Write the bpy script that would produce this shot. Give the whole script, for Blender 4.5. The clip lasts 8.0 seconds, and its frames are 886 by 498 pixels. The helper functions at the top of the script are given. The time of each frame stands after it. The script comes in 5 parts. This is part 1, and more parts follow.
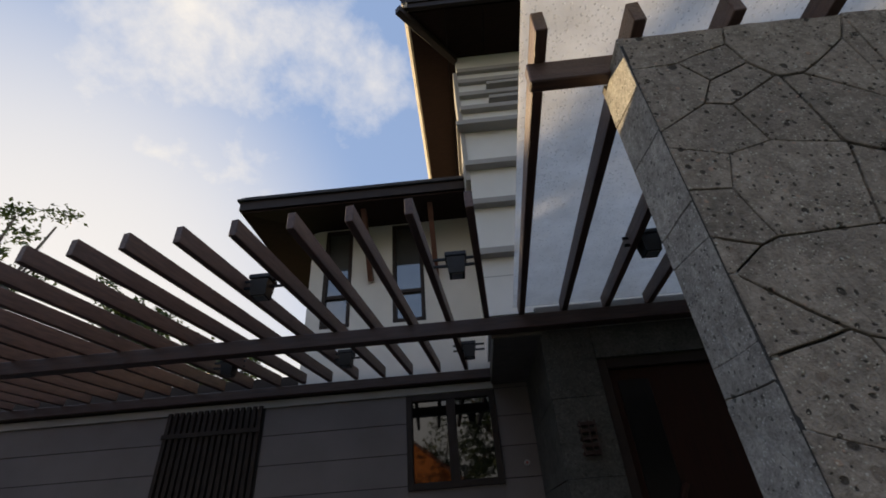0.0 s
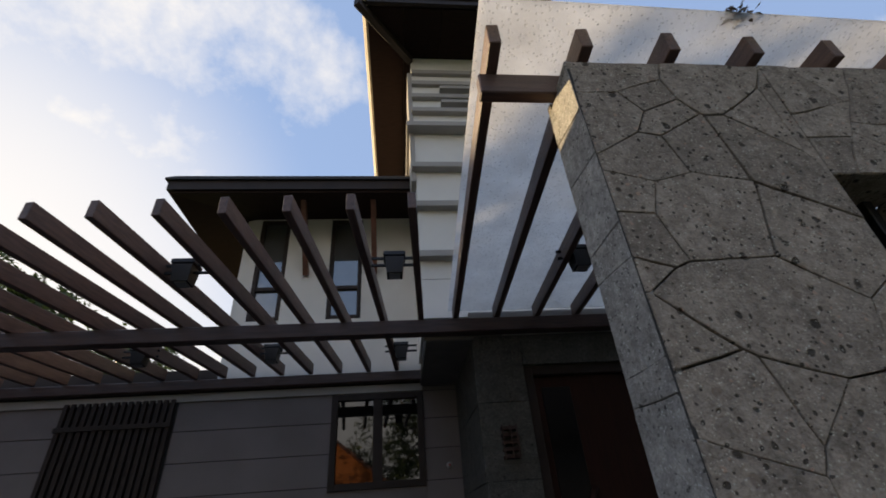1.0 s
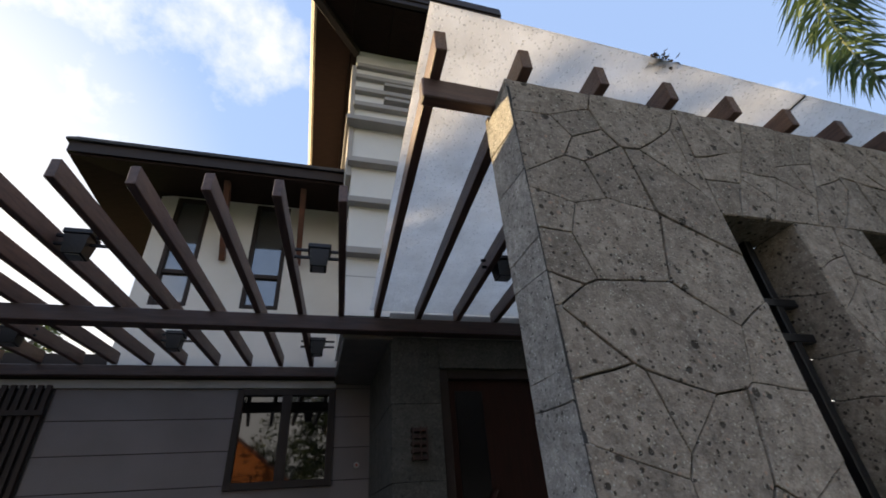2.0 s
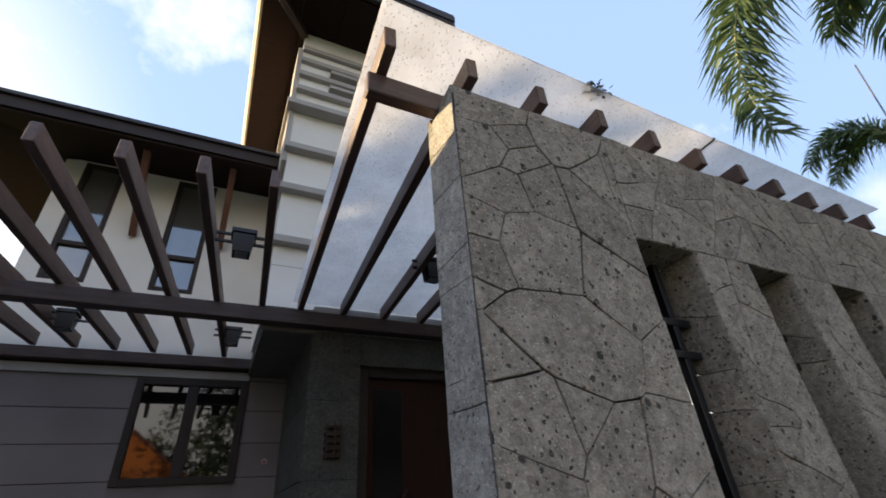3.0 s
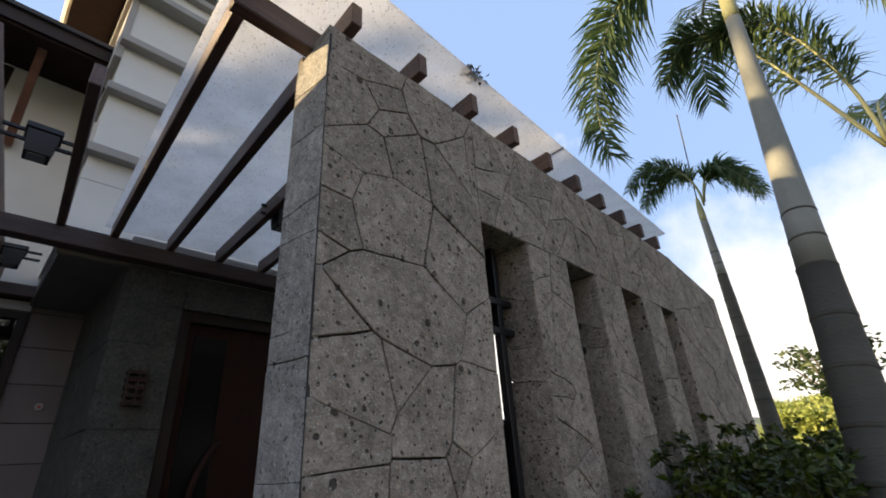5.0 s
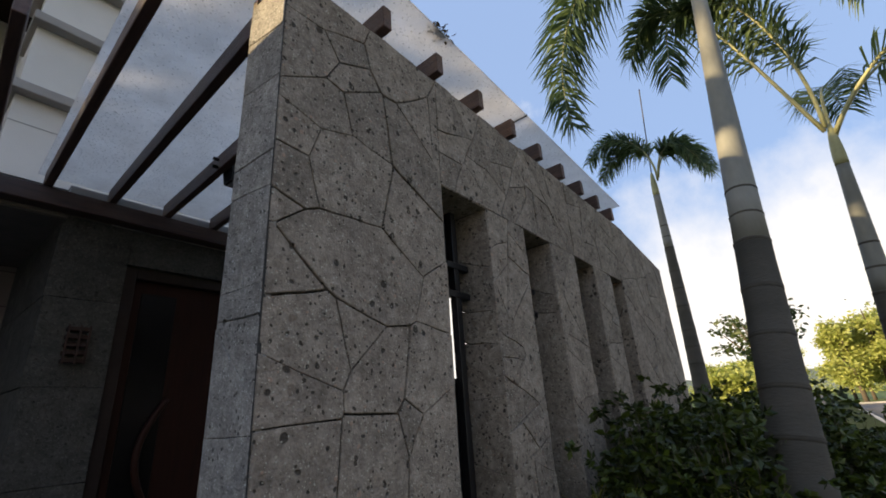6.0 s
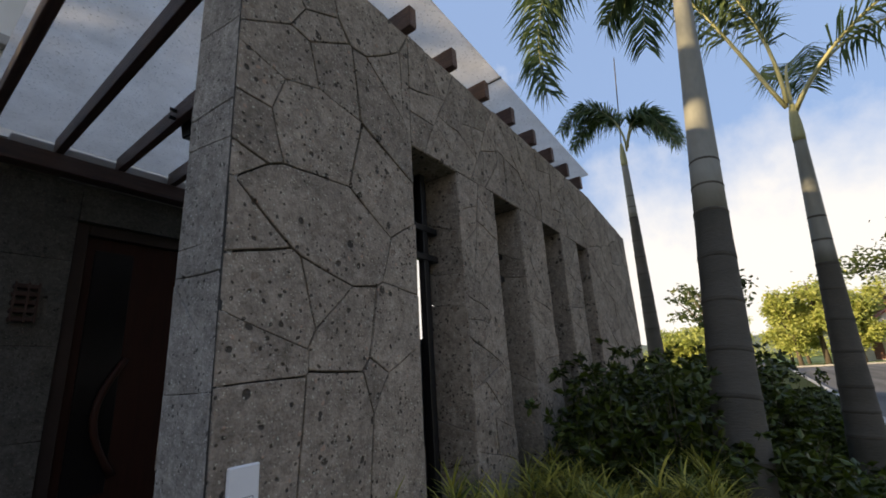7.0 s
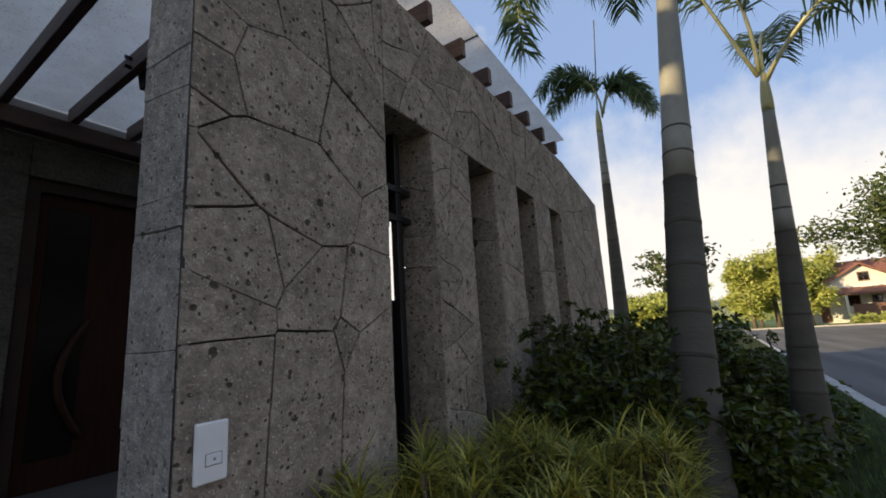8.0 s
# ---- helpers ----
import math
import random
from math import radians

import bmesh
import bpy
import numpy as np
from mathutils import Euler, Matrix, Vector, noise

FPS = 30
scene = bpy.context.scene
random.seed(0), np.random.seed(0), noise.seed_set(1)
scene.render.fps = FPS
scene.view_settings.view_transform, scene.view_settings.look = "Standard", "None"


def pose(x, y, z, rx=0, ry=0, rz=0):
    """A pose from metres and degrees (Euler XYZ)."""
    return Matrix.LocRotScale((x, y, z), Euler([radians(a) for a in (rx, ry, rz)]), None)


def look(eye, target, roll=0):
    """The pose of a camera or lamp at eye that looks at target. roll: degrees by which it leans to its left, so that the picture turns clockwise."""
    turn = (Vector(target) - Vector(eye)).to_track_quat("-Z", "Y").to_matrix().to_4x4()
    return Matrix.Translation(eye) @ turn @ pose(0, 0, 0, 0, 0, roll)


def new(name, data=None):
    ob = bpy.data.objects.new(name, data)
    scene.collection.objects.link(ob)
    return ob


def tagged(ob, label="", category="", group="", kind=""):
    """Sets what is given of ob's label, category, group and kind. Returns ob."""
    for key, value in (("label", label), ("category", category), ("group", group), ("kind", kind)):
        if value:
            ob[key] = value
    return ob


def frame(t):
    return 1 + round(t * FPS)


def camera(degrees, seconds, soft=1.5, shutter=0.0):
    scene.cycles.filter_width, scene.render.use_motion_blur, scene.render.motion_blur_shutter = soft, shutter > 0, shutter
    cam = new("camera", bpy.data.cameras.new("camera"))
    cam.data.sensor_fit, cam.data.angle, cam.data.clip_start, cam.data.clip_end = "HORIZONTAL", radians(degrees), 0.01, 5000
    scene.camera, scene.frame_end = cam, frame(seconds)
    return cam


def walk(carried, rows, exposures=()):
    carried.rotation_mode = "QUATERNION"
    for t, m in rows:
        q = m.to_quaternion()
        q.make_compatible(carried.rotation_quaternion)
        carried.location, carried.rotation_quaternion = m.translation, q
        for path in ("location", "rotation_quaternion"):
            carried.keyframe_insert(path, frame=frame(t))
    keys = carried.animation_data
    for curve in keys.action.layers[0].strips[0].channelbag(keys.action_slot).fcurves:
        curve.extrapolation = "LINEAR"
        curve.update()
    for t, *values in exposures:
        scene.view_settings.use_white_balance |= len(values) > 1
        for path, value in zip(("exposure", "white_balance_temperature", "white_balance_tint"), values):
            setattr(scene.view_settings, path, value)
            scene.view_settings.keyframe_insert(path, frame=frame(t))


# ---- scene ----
cam = camera(89.8, 8.0, soft=1.7, shutter=0.3)
PATH = [
    (0, (-0.696, -1.066, 1.092), (-0.754, 0.618, 2.169), -4.5),
    (0.5, (-0.694, -1.07, 1.093), (-0.632, 0.618, 2.165), -4.6),
    (1, (-0.686, -1.067, 1.091), (-0.48, 0.614, 2.155), -4.7),
    (1.5, (-0.679, -1.071, 1.086), (-0.31, 0.588, 2.142), -4.7),
    (3, (-0.663, -1.09, 1.073), (0.127, 0.432, 2.102), -4.5),
    (3.5, (-0.652, -1.097, 1.075), (0.291, 0.347, 2.087), -4.4),
    (4, (-0.638, -1.102, 1.071), (0.444, 0.255, 2.064), -4.2),
    (4.5, (-0.627, -1.112, 1.059), (0.581, 0.177, 1.997), -3.8),
    (5, (-0.63, -1.113, 1.06), (0.699, 0.118, 1.908), -3.9),
    (6.5, (-0.616, -1.126, 1.041), (0.924, -0.01, 1.662), -3.7),
    (7, (-0.609, -1.122, 1.036), (0.987, -0.043, 1.575), -3.6),
    (7.5, (-0.601, -1.124, 1.03), (1.041, -0.078, 1.485), -3.6),
    (8, (-0.594, -1.125, 1.023), (1.088, -0.112, 1.402), -3.6),
]
walk(cam, [(t, look(eye, target, roll)) for t, eye, target, roll in PATH], exposures=((0.0, 0.42, 7700, 10), (1.0, 0.6, 7700, 10), (1.5, 0.82, 7700, 10), (3.0, 1.28, 7700, 10), (4.0, 1.33, 7700, 10), (5.0, 1.06, 7700, 10), (6.5, 0.68, 7700, 10), (8.0, 0.58, 7700, 10)))


# ---- light ----
SUN_DIR = Vector((-1.07, 0.91, 0.40)).normalized()
sun_el, sun_az = math.asin(SUN_DIR.z), math.atan2(SUN_DIR.x, SUN_DIR.y)
world = bpy.data.worlds.new("sky")
scene.world = world
world.use_nodes = True
wn, wl = world.node_tree.nodes, world.node_tree.links
wn.clear()
sky = wn.new("ShaderNodeTexSky")
sky.sky_type, sky.sun_disc = "NISHITA", False
sky.sun_elevation, sky.sun_rotation = sun_el, sun_az
base = wn.new("ShaderNodeMix")
base.data_type, base.inputs["Factor"].default_value = "RGBA", 0.7
base.inputs["B"].default_value = (2.75, 4.35, 8.1, 1)
sky.air_density, sky.dust_density, sky.ozone_density = 1.0, 1.2, 2.5
tc = wn.new("ShaderNodeTexCoord")
mp = wn.new("ShaderNodeMapping")
mp.inputs["Scale"].default_value = (1.0, 1.0, 1.0)
mp.inputs["Location"].default_value = (0.35, 0.2, 0.1)
cl = wn.new("ShaderNodeTexNoise")
cl.inputs["Scale"].default_value, cl.inputs["Detail"].default_value, cl.inputs["Roughness"].default_value = 3.2, 8.0, 0.6
# two cloud banks thicken the noise: a tall one over the pergola and a small one beside the upper roof
swell = None
for towards, narrow, wide_in, gain in (((-0.40, 0.55, 0.735), 0.94, 0.999, 0.21), ((-0.13, 0.655, 0.745), 0.99, 0.9995, 0.05), ((0.40, 0.45, 0.80), 0.80, 0.99, -0.085)):
    facing, reach, summed = wn.new("ShaderNodeVectorMath"), wn.new("ShaderNodeMapRange"), wn.new("ShaderNodeMath")
    facing.operation, facing.inputs[1].default_value = "DOT_PRODUCT", Vector(towards).normalized()
    reach.interpolation_type = "SMOOTHSTEP"
    reach.inputs["From Min"].default_value, reach.inputs["From Max"].default_value, reach.inputs["To Max"].default_value = narrow, wide_in, gain
    wl.new(tc.outputs["Generated"], facing.inputs[0])
    wl.new(facing.outputs["Value"], reach.inputs["Value"])
    wl.new(reach.outputs["Result"], summed.inputs[0])
    wl.new(swell or cl.outputs["Fac"], summed.inputs[1])
    swell = summed.outputs["Value"]
ramp = wn.new("ShaderNodeValToRGB")
ramp.color_ramp.elements[0].position, ramp.color_ramp.elements[1].position = 0.55, 0.80
sep = wn.new("ShaderNodeSeparateXYZ")
low = wn.new("ShaderNodeMapRange")
low.inputs["From Min"].default_value, low.inputs["From Max"].default_value = 0.13, -0.08
edge = wn.new("ShaderNodeMath")
edge.operation, edge.inputs[1].default_value = "MULTIPLY_ADD", -0.55
top = wn.new("ShaderNodeMath")
top.operation, top.use_clamp = "MAXIMUM", True
near = wn.new("ShaderNodeVectorMath")
near.operation, near.inputs[1].default_value = "DOT_PRODUCT", SUN_DIR
glow = wn.new("ShaderNodeMapRange")
glow.interpolation_type = "SMOOTHSTEP"
glow.inputs["From Min"].default_value, glow.inputs["From Max"].default_value, glow.inputs["To Max"].default_value = 0.76, 1.0, 0.85
haze = wn.new("ShaderNodeMath")
haze.operation = "MAXIMUM"
mix = wn.new("ShaderNodeMix")
mix.data_type = "RGBA"
mix.inputs["B"].default_value = (7.4, 7.6, 8.1, 1)
bg = wn.new("ShaderNodeBackground")
bg.inputs["Strength"].default_value = 0.09
out = wn.new("ShaderNodeOutputWorld")
for a, b in ((tc.outputs["Generated"], mp.inputs["Vector"]), (mp.outputs["Vector"], cl.inputs["Vector"]), (swell, ramp.inputs["Fac"]),
             (tc.outputs["Generated"], sep.inputs["Vector"]), (cl.outputs["Fac"], edge.inputs[0]), (sep.outputs["Z"], edge.inputs[2]), (edge.outputs["Value"], low.inputs["Value"]), (ramp.outputs["Color"], top.inputs[0]),
             (low.outputs["Result"], top.inputs[1]), (tc.outputs["Generated"], near.inputs[0]), (near.outputs["Value"], glow.inputs["Value"]), (glow.outputs["Result"], haze.inputs[0]), (top.outputs["Value"], haze.inputs[1]), (haze.outputs["Value"], mix.inputs["Factor"]), (sky.outputs["Color"], base.inputs["A"]), (base.outputs["Result"], mix.inputs["A"]),
             (mix.outputs["Result"], bg.inputs["Color"]), (bg.outputs["Background"], out.inputs["Surface"])):
    wl.new(a, b)
sun = new("sun", bpy.data.lights.new("sun", "SUN"))
sun.data.energy, sun.data.angle, sun.data.color = 5.0, radians(0.6), (1.0, 0.82, 0.55)
sun.matrix_world = look((0, 0, 0), -SUN_DIR)


# ---- materials ----
def material(name, base, second=None, scale=6.0, rough=0.7, metal=0.0, bump=0.15, fine=60.0, spread=0.12, gloss=0.5, trans=0.0, alpha=1.0, emit=None, stretch=(1, 1, 1)):
    """A surface with coarse stains, fine grain, a little variation from piece to piece and fine relief."""
    m = bpy.data.materials.new(name)
    m.use_nodes = True
    n, l = m.node_tree.nodes, m.node_tree.links
    p = n["Principled BSDF"]
    p.inputs["Roughness"].default_value, p.inputs["Metallic"].default_value = rough, metal
    p.inputs["Specular IOR Level"].default_value, p.inputs["Transmission Weight"].default_value, p.inputs["Alpha"].default_value = gloss, trans, alpha
    t = n.new("ShaderNodeTexCoord")
    v = n.new("ShaderNodeMapping")
    v.inputs["Scale"].default_value = stretch
    l.new(t.outputs["Object"], v.inputs["Vector"])
    coarse, grain = n.new("ShaderNodeTexNoise"), n.new("ShaderNodeTexNoise")
    coarse.inputs["Scale"].default_value, coarse.inputs["Detail"].default_value = scale, 5
    grain.inputs["Scale"].default_value, grain.inputs["Detail"].default_value = fine, 4
    l.new(v.outputs["Vector"], coarse.inputs["Vector"])
    l.new(v.outputs["Vector"], grain.inputs["Vector"])
    r = n.new("ShaderNodeValToRGB")
    second = second or tuple(c * 0.72 for c in base)
    r.color_ramp.elements[0].color, r.color_ramp.elements[1].color = (*second, 1), (*base, 1)
    r.color_ramp.elements[0].position, r.color_ramp.elements[1].position = 0.3, 0.68
    l.new(coarse.outputs["Fac"], r.inputs["Fac"])
    hsv = n.new("ShaderNodeHueSaturation")
    info, add, g2 = n.new("ShaderNodeObjectInfo"), n.new("ShaderNodeMath"), n.new("ShaderNodeMath")
    add.operation, g2.operation = "MULTIPLY_ADD", "MULTIPLY_ADD"
    add.inputs[1].default_value, add.inputs[2].default_value = spread * 2, 1 - spread
    l.new(info.outputs["Random"], add.inputs[0])
    g2.inputs[1].default_value = spread * 2.5
    l.new(grain.outputs["Fac"], g2.inputs[0])
    sub = n.new("ShaderNodeMath")
    sub.operation, sub.inputs[1].default_value = "SUBTRACT", spread * 1.25
    l.new(add.outputs[0], sub.inputs[0])
    l.new(sub.outputs[0], g2.inputs[2])
    l.new(g2.outputs[0], hsv.inputs["Value"])
    l.new(r.outputs["Color"], hsv.inputs["Color"])
    l.new(hsv.outputs["Color"], p.inputs["Base Color"])
    if bump:
        b = n.new("ShaderNodeBump")
        b.inputs["Strength"].default_value, b.inputs["Distance"].default_value = bump, 0.01
        l.new(grain.outputs["Fac"], b.inputs["Height"])
        l.new(b.outputs["Normal"], p.inputs["Normal"])
    if emit:
        p.inputs["Emission Color"].default_value, p.inputs["Emission Strength"].default_value = (*emit[:3], 1), emit[3]
    return m


def stone_material(name, base, pits=1.0):
    """Volcanic tuff: a grey-brown ground, light chips, dark pits of two sizes, rough relief."""
    m = material(name, base, tuple(c * 0.66 for c in base), scale=8, rough=0.93, bump=0.0, fine=110, spread=0.15, gloss=0.25)
    n, l = m.node_tree.nodes, m.node_tree.links
    p = n["Principled BSDF"]
    t = n["Texture Coordinate"]
    vec = n.new("ShaderNodeVectorMath")
    vec.operation = "MULTIPLY_ADD"
    warp = n.new("ShaderNodeTexNoise")
    warp.inputs["Scale"].default_value = 18
    l.new(t.outputs["Object"], warp.inputs["Vector"])
    vec.inputs[1].default_value = (0.03, 0.03, 0.03)
    l.new(warp.outputs["Color"], vec.inputs[0])
    l.new(t.outputs["Object"], vec.inputs[2])
    colour = p.inputs["Base Color"].links[0].from_socket
    grit, level, speck = n.new("ShaderNodeTexNoise"), n.new("ShaderNodeMapRange"), n.new("ShaderNodeVectorMath")
    grit.inputs["Scale"].default_value, grit.inputs["Detail"].default_value, grit.inputs["Roughness"].default_value = 34, 9, 0.75
    level.inputs["From Min"].default_value, level.inputs["From Max"].default_value = 0.32, 0.68
    level.inputs["To Min"].default_value, level.inputs["To Max"].default_value = 0.55, 1.38
    speck.operation = "MULTIPLY"
    l.new(vec.outputs[0], grit.inputs["Vector"])
    l.new(grit.outputs["Fac"], level.inputs["Value"])
    l.new(colour, speck.inputs[0])
    l.new(level.outputs["Result"], speck.inputs[1])
    colour = speck.outputs[0]
    heights = []
    for size, limit, shade, depth in ((17, 0.34, (0.62, 0.58, 0.56), 0.2), (36, 0.32, (1.35, 1.02, 0.92), -0.2), (19, 0.36, 0.10, 1.0), (58, 0.42, 0.12, 0.8), (37, 0.36, 0.10, 0.8), (48, 0.26, 2.1, -0.3), (115, 0.33, 1.9, -0.15)):
        tint = shade if isinstance(shade, tuple) else (shade, shade, shade)
        cell = n.new("ShaderNodeTexVoronoi")
        cell.inputs["Scale"].default_value = size
        l.new(vec.outputs[0], cell.inputs["Vector"])
        pick = n.new("ShaderNodeSeparateColor")
        l.new(cell.outputs["Color"], pick.inputs["Color"])
        lim = n.new("ShaderNodeMath")
        lim.operation, lim.inputs[1].default_value, lim.inputs[2].default_value = "MULTIPLY_ADD", limit * 2.4, -limit * (1.45 if size < 60 else 1.1)
        l.new(pick.outputs["Red"], lim.inputs[0])
        less = n.new("ShaderNodeMapRange")
        less.inputs["To Min"].default_value, less.inputs["To Max"].default_value = 1, 0
        l.new(cell.outputs["Distance"], less.inputs["Value"])
        a = n.new("ShaderNodeMath")
        a.operation, a.inputs[1].default_value = "SUBTRACT", 0.06
        l.new(lim.outputs[0], a.inputs[0])
        l.new(a.outputs[0], less.inputs["From Min"])
        l.new(lim.outputs[0], less.inputs["From Max"])
        mx = n.new("ShaderNodeMix")
        mx.data_type = "RGBA"
        fac = n.new("ShaderNodeMath")
        fac.operation, fac.inputs[1].default_value = "MULTIPLY", 0.8 * pits if max(tint) < 1 else 0.6
        l.new(less.outputs["Result"], fac.inputs[0])
        l.new(fac.outputs[0], mx.inputs["Factor"])
        l.new(colour, mx.inputs["A"])
        mx.inputs["B"].default_value = (*[min(0.62, c * s) for c, s in zip(base, tint)], 1)
        colour = mx.outputs["Result"]
        h = n.new("ShaderNodeMath")
        h.operation, h.inputs[1].default_value = "MULTIPLY", -depth
        l.new(less.outputs["Result"], h.inputs[0])
        heights.append(h.outputs[0])
    l.new(colour, p.inputs["Base Color"])
    total = n["Noise Texture.001"].outputs["Fac"]
    for h in heights:
        s = n.new("ShaderNodeMath")
        l.new(total, s.inputs[0])
        l.new(h, s.inputs[1])
        total = s.outputs[0]
    b = n.new("ShaderNodeBump")
    b.inputs["Strength"].default_value, b.inputs["Distance"].default_value = 0.9, 0.007
    l.new(total, b.inputs["Height"])
    l.new(b.outputs["Normal"], p.inputs["Normal"])
    return m


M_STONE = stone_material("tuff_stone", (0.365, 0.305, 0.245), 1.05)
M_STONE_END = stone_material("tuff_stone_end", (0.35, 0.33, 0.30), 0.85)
# the porch's shade is put into the portal stone's base colour
M_STONE_PORTAL_SHADED = stone_material("tuff_stone_portal_shaded", (0.10, 0.098, 0.088), 0.5)
M_JOINT = material("dark_mortar", (0.05, 0.048, 0.045), rough=0.95)
M_WOOD = material("dark_stained_timber", (0.14, 0.078, 0.06), (0.075, 0.042, 0.034), scale=4, rough=0.5, fine=40, stretch=(12, 1, 12), bump=0.25)
M_WOOD_X = material("dark_stained_beam", (0.10, 0.055, 0.042), (0.055, 0.03, 0.025), scale=4, rough=0.5, fine=40, stretch=(1, 12, 12), bump=0.25)
M_DOOR = material("red_brown_door_wood", (0.032, 0.010, 0.006), (0.02, 0.007, 0.004), scale=3, rough=0.55, fine=30, stretch=(10, 10, 1), gloss=0.2)
M_DARK = material("dark_brown_window_frame", (0.035, 0.024, 0.02), rough=0.55, gloss=0.25)
M_ROOF = material("charcoal_roof_shingle", (0.05, 0.05, 0.055), rough=0.8, fine=90, bump=0.4)
M_SOFFIT = material("brown_soffit_board", (0.026, 0.014, 0.011), (0.016, 0.009, 0.007), rough=0.85, gloss=0.12, stretch=(1, 8, 1))
M_WHITE = material("off_white_render", (0.72, 0.69, 0.64), (0.66, 0.63, 0.58), scale=2.5, rough=0.85, fine=90, spread=0.03)
M_LEDGE = material("grey_ledge_render", (0.38, 0.35, 0.32), (0.33, 0.305, 0.28), scale=3, rough=0.85, fine=90, spread=0.04)
M_SIDING = material("warm_grey_siding", (0.19, 0.165, 0.158), (0.16, 0.138, 0.13), scale=2, rough=0.8, fine=80, spread=0.05)
M_SOFFIT_LT = material("porch_ceiling_board", (0.16, 0.14, 0.12), rough=0.7)
M_STEEL = material("black_painted_steel", (0.018, 0.018, 0.02), rough=0.4, metal=0.3)
M_PLASTIC = material("white_plastic", (0.78, 0.78, 0.78), (0.74, 0.74, 0.75), rough=0.35, bump=0.03, spread=0.02)
M_TRIM = material("pale_fascia_board", (0.52, 0.43, 0.31), (0.42, 0.34, 0.24), scale=5, rough=0.7)
M_EARTH = material("planting_soil", (0.06, 0.045, 0.03), rough=0.95, fine=40, bump=0.5)
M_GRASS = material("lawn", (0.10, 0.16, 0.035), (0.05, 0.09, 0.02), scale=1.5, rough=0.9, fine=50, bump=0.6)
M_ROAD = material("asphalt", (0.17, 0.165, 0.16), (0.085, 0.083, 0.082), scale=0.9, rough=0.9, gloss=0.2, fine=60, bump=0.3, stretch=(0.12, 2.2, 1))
# dark copy of the lawn, the verge's shade being put into its colour
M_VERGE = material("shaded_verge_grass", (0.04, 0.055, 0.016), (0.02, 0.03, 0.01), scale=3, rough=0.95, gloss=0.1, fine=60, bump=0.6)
M_KERB = material("concrete_kerb", (0.42, 0.41, 0.39), rough=0.9, fine=30)
M_PAVE = material("porch_floor_tile", (0.10, 0.09, 0.085), rough=0.6)


M_DOOR_GLASS = material("smoked_door_glass", (0.010, 0.009, 0.009), rough=0.3, gloss=0.25, bump=0.0)
M_GLASS = material("dark_window_glass", (0.075, 0.076, 0.078), (0.07, 0.071, 0.073), rough=0.03, metal=0.95, bump=0.0, spread=0.0)


M_GLASS_UP = material("grey_tinted_glass", (0.27, 0.27, 0.265), (0.25, 0.25, 0.245), rough=0.05, metal=0.7, bump=0.0, spread=0.0)


